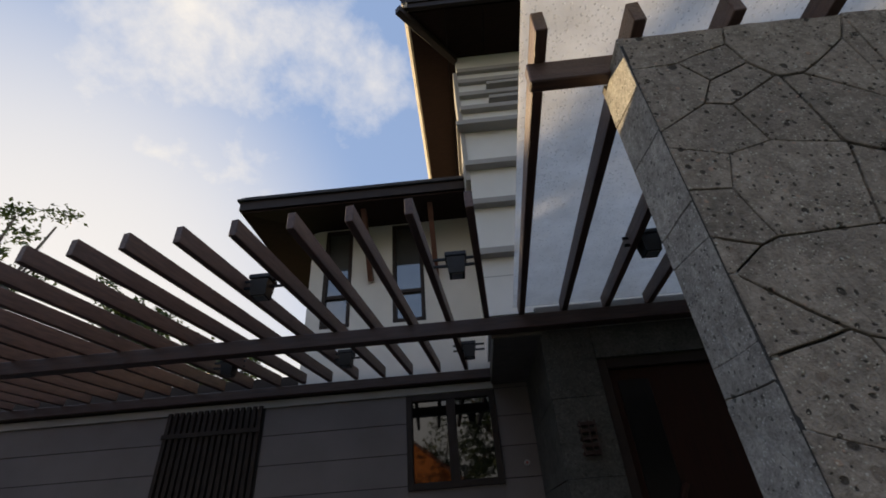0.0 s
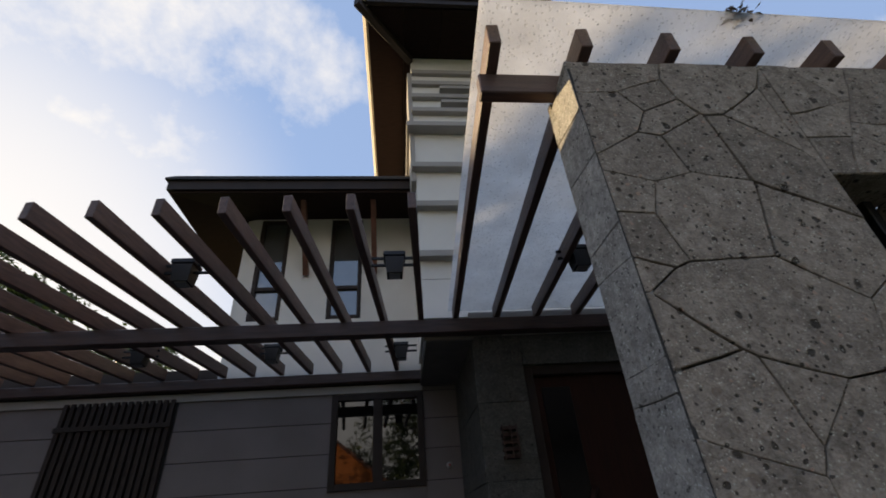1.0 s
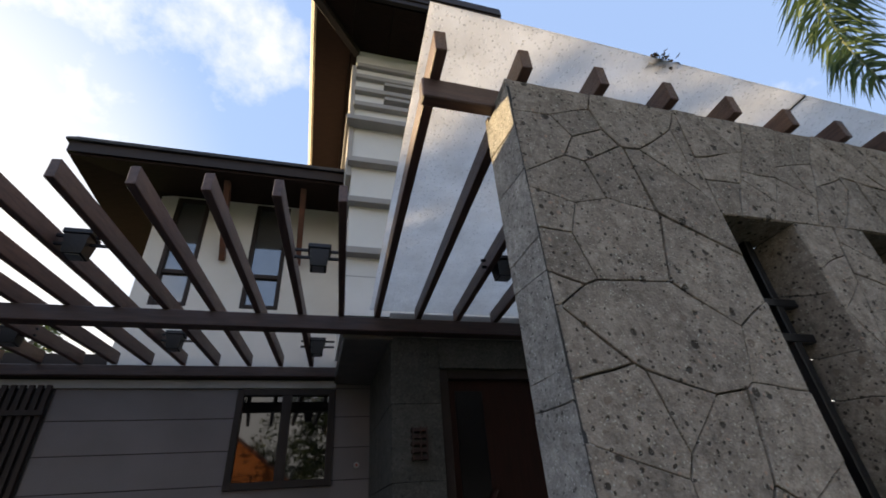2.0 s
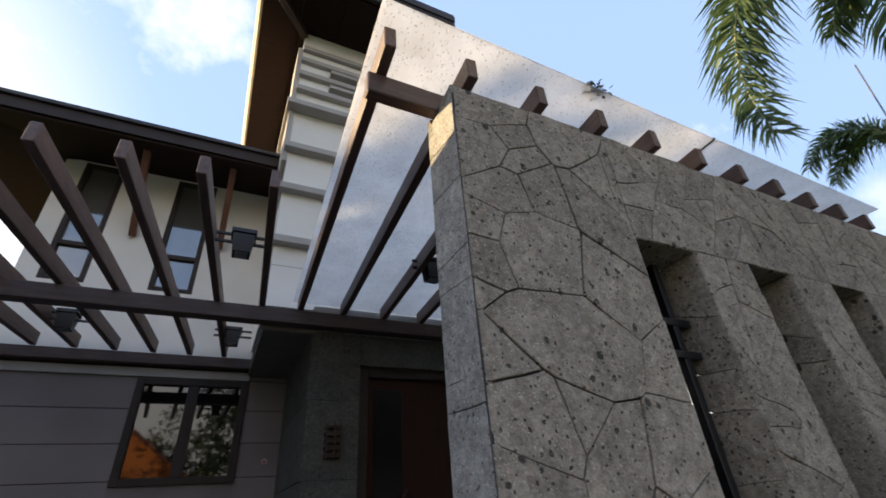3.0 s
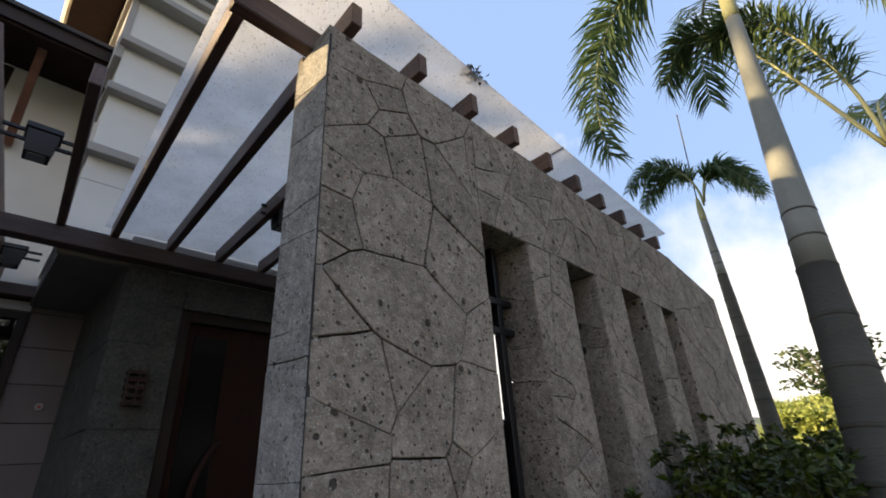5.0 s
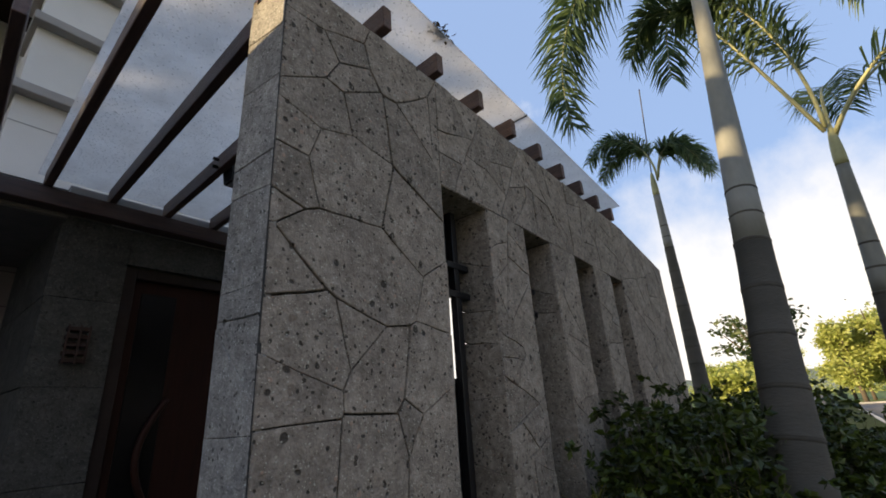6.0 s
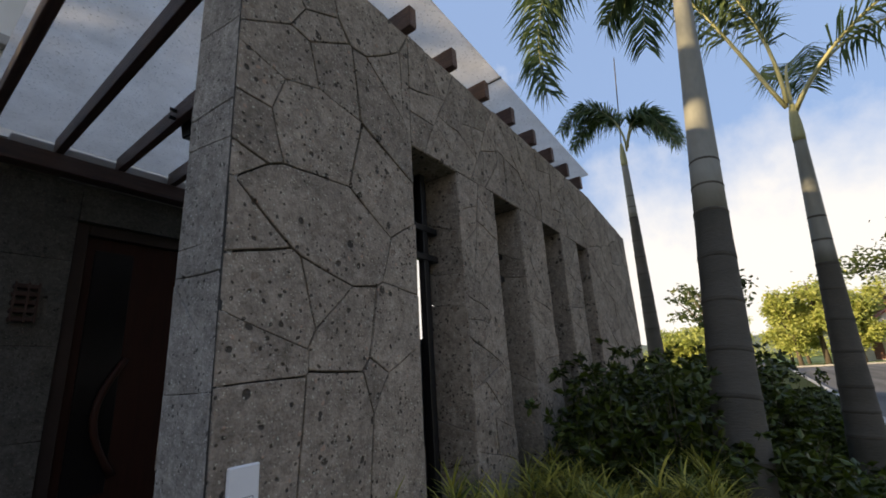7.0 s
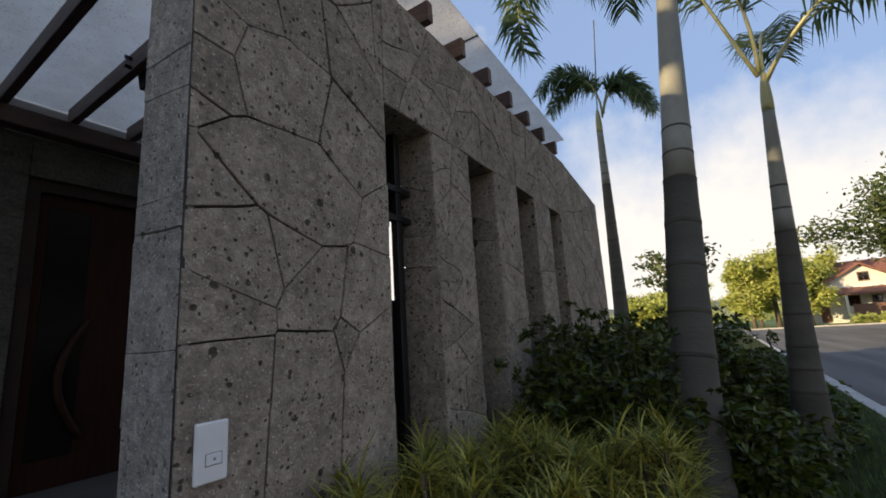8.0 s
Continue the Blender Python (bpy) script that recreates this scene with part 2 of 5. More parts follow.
def canopy_material():
    """Wet frosted sheet: light passes, scattered; drops stand on it."""
    m = bpy.data.materials.new("wet_frosted_canopy_glass")
    m.use_nodes = True
    n, l = m.node_tree.nodes, m.node_tree.links
    p, o = n["Principled BSDF"], n["Material Output"]
    p.inputs["Base Color"].default_value = (0.80, 0.82, 0.84, 1)
    p.inputs["Roughness"].default_value = 0.07
    tr, clear, a, b2 = n.new("ShaderNodeBsdfTranslucent"), n.new("ShaderNodeBsdfTransparent"), n.new("ShaderNodeMixShader"), n.new("ShaderNodeMixShader")
    clear.inputs["Color"].default_value = (0.88, 0.87, 0.85, 1)
    t, drops, waves, sep2 = n.new("ShaderNodeTexCoord"), n.new("ShaderNodeTexVoronoi"), n.new("ShaderNodeTexNoise"), n.new("ShaderNodeMath")
    drops.inputs["Randomness"].default_value = 1.0
    drops.inputs["Scale"].default_value, waves.inputs["Scale"].default_value, waves.inputs["Detail"].default_value = 46, 14, 6
    l.new(t.outputs["Object"], drops.inputs["Vector"])
    l.new(t.outputs["Object"], waves.inputs["Vector"])
    spot = n.new("ShaderNodeMapRange")
    spot.inputs["From Min"].default_value, spot.inputs["From Max"].default_value = 0.32, 0.12
    l.new(drops.outputs["Distance"], spot.inputs["Value"])
    l.new(spot.outputs["Result"], sep2.inputs[0])
    l.new(waves.outputs["Fac"], sep2.inputs[1])
    sep2.operation = "MULTIPLY"
    bump = n.new("ShaderNodeBump")
    bump.inputs["Strength"].default_value, bump.inputs["Distance"].default_value = 1.0, 0.05
    l.new(sep2.outputs[0], bump.inputs["Height"])
    l.new(bump.outputs["Normal"], p.inputs["Normal"])
    l.new(bump.outputs["Normal"], tr.inputs["Normal"])
    grime, stain, dirt = n.new("ShaderNodeTexNoise"), n.new("ShaderNodeMapRange"), n.new("ShaderNodeMix")
    grime.inputs["Scale"].default_value, grime.inputs["Detail"].default_value, grime.inputs["Roughness"].default_value = 5.0, 8, 0.7
    stain.inputs["From Min"].default_value, stain.inputs["From Max"].default_value = 0.38, 0.68
    dirt.data_type = "RGBA"
    dirt.inputs["A"].default_value, dirt.inputs["B"].default_value = (0.88, 0.86, 0.83, 1), (0.72, 0.70, 0.67, 1)
    l.new(t.outputs["Object"], grime.inputs["Vector"])
    l.new(grime.outputs["Fac"], stain.inputs["Value"])
    l.new(stain.outputs["Result"], dirt.inputs["Factor"])
    speck, fleck, spots = n.new("ShaderNodeTexVoronoi"), n.new("ShaderNodeMapRange"), n.new("ShaderNodeMix")
    speck.inputs["Scale"].default_value = 34
    fleck.inputs["From Min"].default_value, fleck.inputs["From Max"].default_value, fleck.inputs["To Max"].default_value = 0.20, 0.10, 0.7
    spots.data_type = "RGBA"
    spots.inputs["B"].default_value = (0.30, 0.29, 0.27, 1)
    l.new(t.outputs["Object"], speck.inputs["Vector"])
    l.new(speck.outputs["Distance"], fleck.inputs["Value"])
    l.new(fleck.outputs["Result"], spots.inputs["Factor"])
    l.new(dirt.outputs["Result"], spots.inputs["A"])
    l.new(spots.outputs["Result"], tr.inputs["Color"])
    a.inputs["Fac"].default_value, b2.inputs["Fac"].default_value = 0.16, 0.14
    l.new(tr.outputs[0], a.inputs[1])
    l.new(p.outputs[0], a.inputs[2])
    l.new(a.outputs[0], b2.inputs[1])
    l.new(clear.outputs[0], b2.inputs[2])
    l.new(b2.outputs[0], o.inputs["Surface"])
    return m


M_CANOPY = canopy_material()


def leaf_material(name, a, b, trans=0.35, rough=0.5):
    m = bpy.data.materials.new(name)
    m.use_nodes = True
    n, l = m.node_tree.nodes, m.node_tree.links
    p, o = n["Principled BSDF"], n["Material Output"]
    g, r, tr, mx = n.new("ShaderNodeNewGeometry"), n.new("ShaderNodeValToRGB"), n.new("ShaderNodeBsdfTranslucent"), n.new("ShaderNodeMixShader")
    r.color_ramp.elements[0].color, r.color_ramp.elements[1].color = (*a, 1), (*b, 1)
    l.new(g.outputs["Random Per Island"], r.inputs["Fac"])
    l.new(r.outputs["Color"], p.inputs["Base Color"])
    l.new(r.outputs["Color"], tr.inputs["Color"])
    p.inputs["Roughness"].default_value = rough
    mx.inputs["Fac"].default_value = trans
    l.new(p.outputs[0], mx.inputs[1])
    l.new(tr.outputs[0], mx.inputs[2])
    l.new(mx.outputs[0], o.inputs["Surface"])
    return m


M_HEDGE = leaf_material("hedge_leaf", (0.012, 0.022, 0.003), (0.085, 0.12, 0.010), 0.25, 0.45)
M_BLADE = leaf_material("grass_blade", (0.03, 0.06, 0.01), (0.12, 0.17, 0.035))
M_STRAP = leaf_material("variegated_strap_leaf", (0.05, 0.09, 0.012), (0.60, 0.52, 0.10), 0.35, 0.5)
M_FROND = leaf_material("palm_leaflet", (0.03, 0.068, 0.028), (0.15, 0.21, 0.085), 0.4)
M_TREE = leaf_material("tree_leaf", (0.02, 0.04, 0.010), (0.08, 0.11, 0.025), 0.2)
# paler copy of the tree leaf: sunlight on far foliage painted into the colour
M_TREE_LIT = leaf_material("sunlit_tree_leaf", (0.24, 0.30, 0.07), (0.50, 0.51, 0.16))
M_SCAR = material("dark_leaf_scar", (0.05, 0.042, 0.032), (0.09, 0.08, 0.06), rough=0.9)
M_UPPER = material("pale_palm_sheath", (0.27, 0.265, 0.23), (0.17, 0.17, 0.14), scale=1.4, rough=0.6, fine=40, stretch=(1.0, 1.0, 0.4), bump=0.1)
M_TRUNK = material("grey_palm_bark", (0.105, 0.092, 0.072), (0.05, 0.046, 0.034), scale=1.6, rough=0.85, fine=50, stretch=(0.6, 0.6, 2.2), bump=0.3)
M_BRACE = material("red_brown_brace_wood", (0.16, 0.06, 0.035), (0.09, 0.035, 0.02), rough=0.5)
M_SHAFT = material("yellow_green_crownshaft", (0.42, 0.40, 0.20), (0.30, 0.30, 0.14), scale=3, rough=0.5)
M_BARK = material("tree_bark", (0.14, 0.11, 0.085), rough=0.9, fine=30, bump=0.5)


# ---- mesh helpers ----
def mesh(name, verts, faces, mat, parent=None, label="", smooth=False):
    me = bpy.data.meshes.new(name)
    me.from_pydata([tuple(v) for v in verts], [], faces)
    me.materials.append(mat)
    if smooth:
        me.polygons.foreach_set("use_smooth", [True] * len(me.polygons))
    me.update()
    ob = new(name, me)
    ob.parent = parent
    if label:
        ob["label"] = label
    return ob


def part(name, bm, mat, parent=None, label="", smooth=False):
    me = bpy.data.meshes.new(name)
    bmesh.ops.recalc_face_normals(bm, faces=bm.faces)
    bm.to_mesh(me)
    bm.free()
    me.materials.append(mat)
    if smooth:
        me.polygons.foreach_set("use_smooth", [True] * len(me.polygons))
    ob = new(name, me)
    ob.parent = parent
    if label:
        ob["label"] = label
    return ob


def thing(name, label, category, group="", kind="", at=(0, 0, 0)):
    ob = new(name)
    ob.location = at
    return tagged(ob, label, category, group, kind)


def add_box(bm, lo, hi, bevel=0.0, m=None):
    lo, hi = Vector(lo), Vector(hi)
    made = bmesh.ops.create_cube(bm, size=1.0)["verts"]
    bmesh.ops.scale(bm, vec=hi - lo, verts=made)
    bmesh.ops.translate(bm, vec=(lo + hi) / 2, verts=made)
    if bevel:
        edges = list({e for v in made for e in v.link_edges})
        made = [v for f in bmesh.ops.bevel(bm, geom=edges, offset=bevel, segments=1, affect="EDGES")["faces"] for v in f.verts] + [v for v in made if v.is_valid]
        made = list(set(made))
    if m is not None:
        bmesh.ops.transform(bm, matrix=m, verts=made)
    return made


def box(name, lo, hi, mat, parent=None, label="", bevel=0.003, m=None):
    bm = bmesh.new()
    add_box(bm, lo, hi, bevel, m)
    return part(name, bm, mat, parent, label)


def bar(name, a, b, w, h, mat, parent=None, bevel=0.004, label=""):
    """A square-edged timber from a to b (their ends' centres), w wide and h high."""
    a, b = Vector(a), Vector(b)
    d = (b - a).normalized()
    side = d.cross(Vector((0, 0, 1))).normalized() if abs(d.z) < 0.99 else Vector((1, 0, 0))
    up = side.cross(d)
    m = Matrix((side, d, up)).transposed().to_4x4()
    m.translation = (a + b) / 2
    half = (b - a).length / 2
    bm = bmesh.new()
    add_box(bm, (-w / 2, -half, -h / 2), (w / 2, half, h / 2), bevel, m)
    return part(name, bm, mat, parent, label)


def tube(points, radii, sides=10):
    """Vertices and faces of a tapered tube along points."""
    vs, fs = [], []
    pts = [Vector(p) for p in points]
    for i, p in enumerate(pts):
        d = (pts[min(i + 1, len(pts) - 1)] - pts[max(i - 1, 0)]).normalized()
        s = d.cross(Vector((0.3, 1, 0.1))).normalized()
        u = s.cross(d)
        for k in range(sides):
            a = 2 * math.pi * k / sides
            vs.append(p + (s * math.cos(a) + u * math.sin(a)) * radii[i])
    for i in range(len(pts) - 1):
        for k in range(sides):
            k2 = (k + 1) % sides
            fs.append((i * sides + k, i * sides + k2, (i + 1) * sides + k2, (i + 1) * sides + k))
    fs.append(tuple(range(sides))[::-1])
    fs.append(tuple((len(pts) - 1) * sides + k for k in range(sides)))
    return vs, fs


# ---- ground, road ----
def sheet(name, x0, x1, y0, y1, z, nx, ny, mat, rough=0.0, label=""):
    vs, fs = [], []
    for j in range(ny + 1):
        for i in range(nx + 1):
            x, y = x0 + (x1 - x0) * i / nx, y0 + (y1 - y0) * j / ny
            vs.append((x, y, z + rough * noise.noise((x * 1.3, y * 1.3, 0))))
    for j in range(ny):
        for i in range(nx):
            a = j * (nx + 1) + i
            fs.append((a, a + 1, a + nx + 2, a + nx + 1))
    return mesh(name, vs, fs, mat, None, label, True)


ground = tagged(sheet("ground", -400, 600, -500, 500, -0.16, 60, 60, M_GRASS), "flat green lawn and verge reaching the horizon", "ground", kind="structure")
soil = tagged(sheet("planting_bed", -0.2, 9.0, -1.2, 2.6, 0.0, 60, 40, M_EARTH, 0.04), "dark soil of the planting bed along the stone wall", "ground", kind="structure")
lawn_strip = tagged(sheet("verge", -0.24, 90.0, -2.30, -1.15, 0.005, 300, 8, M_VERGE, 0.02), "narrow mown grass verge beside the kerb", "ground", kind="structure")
road = tagged(box("road", (-30, -9.0, -0.155), (34, -2.46, -0.10), M_ROAD, bevel=0), "worn grey asphalt street with dark tyre streaks", "road", kind="structure")
cross_road = tagged(box("cross_road", (34.004, -160, -0.155), (42, -2.3, -0.102), M_ROAD, bevel=0), "grey asphalt side street", "road", kind="structure")
lane = tagged(box("lane", (42.004, -2.5, -0.155), (130, 0.4, -0.104), M_ROAD, bevel=0), "narrow grey asphalt lane leading away between trees", "road", kind="structure")
kerb = thing("kerb", "pale weathered concrete kerb along the street", "kerb", kind="structure")
for i in range(36):
    box("kerb_block", (-4 + i * 1.0 + 0.004, -2.46, -0.155), (-4 + (i + 1) * 1.0 - 0.004, -2.30, 0.0 + 0.004 * math.sin(i * 2.3)), M_KERB, kerb, bevel=0.015)
far_kerb = thing("far_kerb", "pale concrete kerb along the side street", "kerb", kind="structure")
for i in range(30):
    box("kerb_block", (42.004, -2.6 - (i + 1) * 1.2 + 0.004, -0.155), (42.25, -2.6 - i * 1.2 - 0.004, 0.0), M_KERB, far_kerb, bevel=0.015)
porch_floor = tagged(box("porch_floor", (-8, 0.9, -0.15), (5.0, 4.4, 0.15), M_PAVE), "dim tiled porch floor in front of the entrance", "floor", kind="structure")
drive = tagged(box("driveway", (-8, -2.3, -0.15), (-0.25, 0.89, 0.02), M_PAVE), "paved driveway in front of the house", "pavement", kind="structure")


# unseen wall added to keep low light out of the porch and slots
garden_wall = tagged(box("garden_wall", (-9.3, -2.3, -0.15), (-9.05, 4.38, 2.9), M_SIDING), "added plain grey wall, unseen, blocking low light from the left", "wall", kind="structure")


# ---- stone wall ----
def clip(poly, px, py, nx, ny):
    """The part of a convex polygon on the side of the line through p that n points away from."""
    res = []
    for i, a in enumerate(poly):
        b = poly[(i + 1) % len(poly)]
        da, db = (a[0] - px) * nx + (a[1] - py) * ny, (b[0] - px) * nx + (b[1] - py) * ny
        if da <= 0:
            res.append(a)
        if da * db < 0:
            s = da / (da - db)
            res.append((a[0] + s * (b[0] - a[0]), a[1] + s * (b[1] - a[1])))
    return res


def split(rect, size, seed):
    """Irregular straight-edged stones: the face is broken again and again by slanting cuts."""
    rng = random.Random(seed)
    u0, u1, v0, v1 = rect
    todo, done = [[(u0, v0), (u1, v0), (u1, v1), (u0, v1)]], []
    while todo:
        poly = todo.pop()
        area = abs(sum(a[0] * b[1] - b[0] * a[1] for a, b in zip(poly, poly[1:] + poly[:1]))) / 2
        if area < size * size * rng.uniform(0.55, 1.7):
            done.append(poly)
            continue
        best = None
        for _ in range(10):
            wu, wv = max(p[0] for p in poly) - min(p[0] for p in poly), max(p[1] for p in poly) - min(p[1] for p in poly)
            turn = (math.pi / 2 if wv > wu else 0) + rng.gauss(0, 0.62)
            w = [rng.random() + 0.25 for _ in poly]
            cu, cv = sum(p[0] * q for p, q in zip(poly, w)) / sum(w), sum(p[1] * q for p, q in zip(poly, w)) / sum(w)
            n = (math.cos(turn), math.sin(turn))
            a, b = clip(poly, cu, cv, *n), clip(poly, cu, cv, -n[0], -n[1])
            if len(a) < 3 or len(b) < 3:
                continue
            thin = 0
            for p in (a, b):
                ar = abs(sum(x[0] * y[1] - y[0] * x[1] for x, y in zip(p, p[1:] + p[:1]))) / 2
                per = sum(math.dist(x, y) for x, y in zip(p, p[1:] + p[:1]))
                thin = max(thin, per * per / max(ar, 1e-6))
            if best is None or thin < best[0]:
                best = (thin, a, b)
            if thin < 27:
                break
        if best is None:
            done.append(poly)
        else:
            todo += [best[1], best[2]]
    return done


def area_cells(rect, sites):
    """Straight-edged stones round their sites (u, v, weight): each holds what lies nearest to it by weight."""
    u0, u1, v0, v1 = rect
    cells = []
    for i, (u, v, w) in enumerate(sites):
        poly = [(u0, v0), (u1, v0), (u1, v1), (u0, v1)]
        for k, (a, b, c) in enumerate(sites):
            if k != i and len(poly) > 2:
                du, dv = a - u, b - v
                s = (du * du + dv * dv + w - c) / (2 * (du * du + dv * dv))
                poly = clip(poly, u + du * s, v + dv * s, du, dv)
        if len(poly) > 2:
            cells.append(poly)
    return cells


def cut(rect, cuts):
    """A face broken by straight cuts (u, v, degrees), each through the stone that holds its point."""
    u0, u1, v0, v1 = rect
    polys = [[(u0, v0), (u1, v0), (u1, v1), (u0, v1)]]
    for u, v, turn in cuts:
        n = (-math.sin(radians(turn)), math.cos(radians(turn)))
        for poly in polys:
            if all((b[0] - a[0]) * (v - a[1]) - (b[1] - a[1]) * (u - a[0]) >= 0 for a, b in zip(poly, poly[1:] + poly[:1])):
                polys.remove(poly)
                polys += [clip(poly, u, v, *n), clip(poly, u, v, -n[0], -n[1])]
                break
    return polys


def grid(r, nu, nv):
    du, dv = (r[1] - r[0]) / nu, (r[3] - r[2]) / nv
    return [[(r[0] + i * du, r[2] + j * dv), (r[0] + (i + 1) * du, r[2] + j * dv), (r[0] + (i + 1) * du, r[2] + (j + 1) * dv), (r[0] + i * du, r[2] + (j + 1) * dv)]
            for i in range(nu) for j in range(nv)]


def stones(parent, rect, polys, place, mat, joint=0.0015, proud=0.006, seed=0, wobble=0.016):
    """Irregular flat stones that fill rect; place(u, v, out) puts a point of the face into the world."""
    rng = random.Random(seed)
    u0, u1, v0, v1 = rect
    for poly in polys:
        area = abs(sum(a[0] * b[1] - b[0] * a[1] for a, b in zip(poly, poly[1:] + poly[:1]))) / 2
        if area < 0.0008:
            continue
        ring = []
        for i, a in enumerate(poly):
            b = poly[(i + 1) % len(poly)]
            n = max(1, min(5, int(math.dist(a, b) / 0.07)))
            for k in range(n):
                ring.append((a[0] + (b[0] - a[0]) * k / n, a[1] + (b[1] - a[1]) * k / n))
        bent = []
        for u, v in ring:
            q = noise.noise_vector((u * 6 + seed * 7.3, v * 6, 1.7)) + 0.5 * noise.noise_vector((u * 23 + seed * 3.3, v * 23, 4.7))
            du = 0 if min(u - u0, u1 - u) < 1e-4 else q.x * wobble
            dv = 0 if min(v - v0, v1 - v) < 1e-4 else q.y * wobble
            bent.append((u + du, v + dv))
        cu, cv = sum(p[0] for p in bent) / len(bent), sum(p[1] for p in bent) / len(bent)

        count = len(bent)
        inward = []
        for i, p in enumerate(bent):
            a, b = bent[i - 1], bent[(i + 1) % count]
            n0 = Vector((a[1] - p[1], p[0] - a[0])).normalized()
            n1 = Vector((p[1] - b[1], b[0] - p[0])).normalized()
            n = n0 + n1
            wide = 0.95 + 1.1 * noise.noise((p[0] * 3.1 + seed, p[1] * 3.1, 9.2))
            inward.append(n * (min(1.6, max(0.85, wide)) / max(0.6, n0.dot(n1) + 1)))

        def inset(i, d):
            return (bent[i][0] + inward[i].x * d, bent[i][1] + inward[i].y * d)

        j = joint * rng.choice((0.8, 1.0, 1.2, 1.5))
        h = rng.uniform(0.0, proud)
        tu, tv = rng.uniform(-0.012, 0.012), rng.uniform(-0.012, 0.012)
        vs = []
        for d, out in ((j, -0.03), (j, h - 0.002), (j + 0.0022, h)):
            for i in range(count):
                q = inset(i, d)
                lift = tu * (q[0] - cu) + tv * (q[1] - cv) if out > -0.02 else 0
                vs.append(place(q[0], q[1], out + lift))
        n = count
        fs = [(a * n + k, a * n + (k + 1) % n, (a + 1) * n + (k + 1) % n, (a + 1) * n + k) for a in range(2) for k in range(n)]
        fs.append(tuple(2 * n + k for k in range(n)))
        mesh("stone", vs, fs, mat, parent)


WALL_TOP, WALL_END, WALL_DEEP = 2.66, 5.02, 0.245
NICHES = ((0.845, 1.225), (1.615, 1.965), (2.355, 2.72), (3.09, 3.40))
NICHE_TOP, NICHE_FOOT = 2.055, 0.30
COURSE = 0.125
# the broad panel's stones: site and weight
PANEL_STONES = ((-0.224, 0.282, 0.884), (0.374, 0.189, 0.651), (0.967, 0.23, 0.825), (0.307, 0.453, 0.647), (-0.227, 0.485, 0.864), (0.921, 0.41, 0.748), (0.651, 0.575, 0.489), (-0.246, 0.805, 0.623),
                (0.319, 0.831, 0.328), (0.744, 0.755, 0.358), (-0.153, 1.064, 0.432), (0.032, 1.116, 0.283), (0.196, 1.62, 0.192), (0.841, 1.442, 0.0), (-0.184, 1.199, 0.374), (0.477, 2.023, 0.205),
                (-0.039, 1.932, 0.267), (0.003, 2.054, 0.33), (0.178, 2.1, 0.334), (0.732, 2.537, 0.518), (0.01, 2.152, 0.371), (0.249, 2.465, 0.482), (0.086, 2.418, 0.494), (1.289, 2.767, 0.985),
                (-0.139, 2.793, 0.856), (0.905, 2.748, 0.732), (0.139, 2.643, 0.614), (0.688, 3.048, 0.958), (0.019, 2.89, 0.855), (-0.156, 3.309, 1.466))
END_CUTS = ((0.12, 2.17, 7), (0.12, 1.864, 3), (0.12, 1.746, 6), (0.12, 1.431, 1), (0.12, 1.343, 2), (0.12, 1.025, 1), (0.12, 0.62, -2), (0.156, 1.576, 70), (0.143, 1.234, 43), (0.115, 0.88, -70), (0.12, 2.4, 12))
stone_wall = thing("stone_wall", "tall free-standing wall clad in irregular pitted grey-brown tuff stones with four slots", "wall", kind="structure")


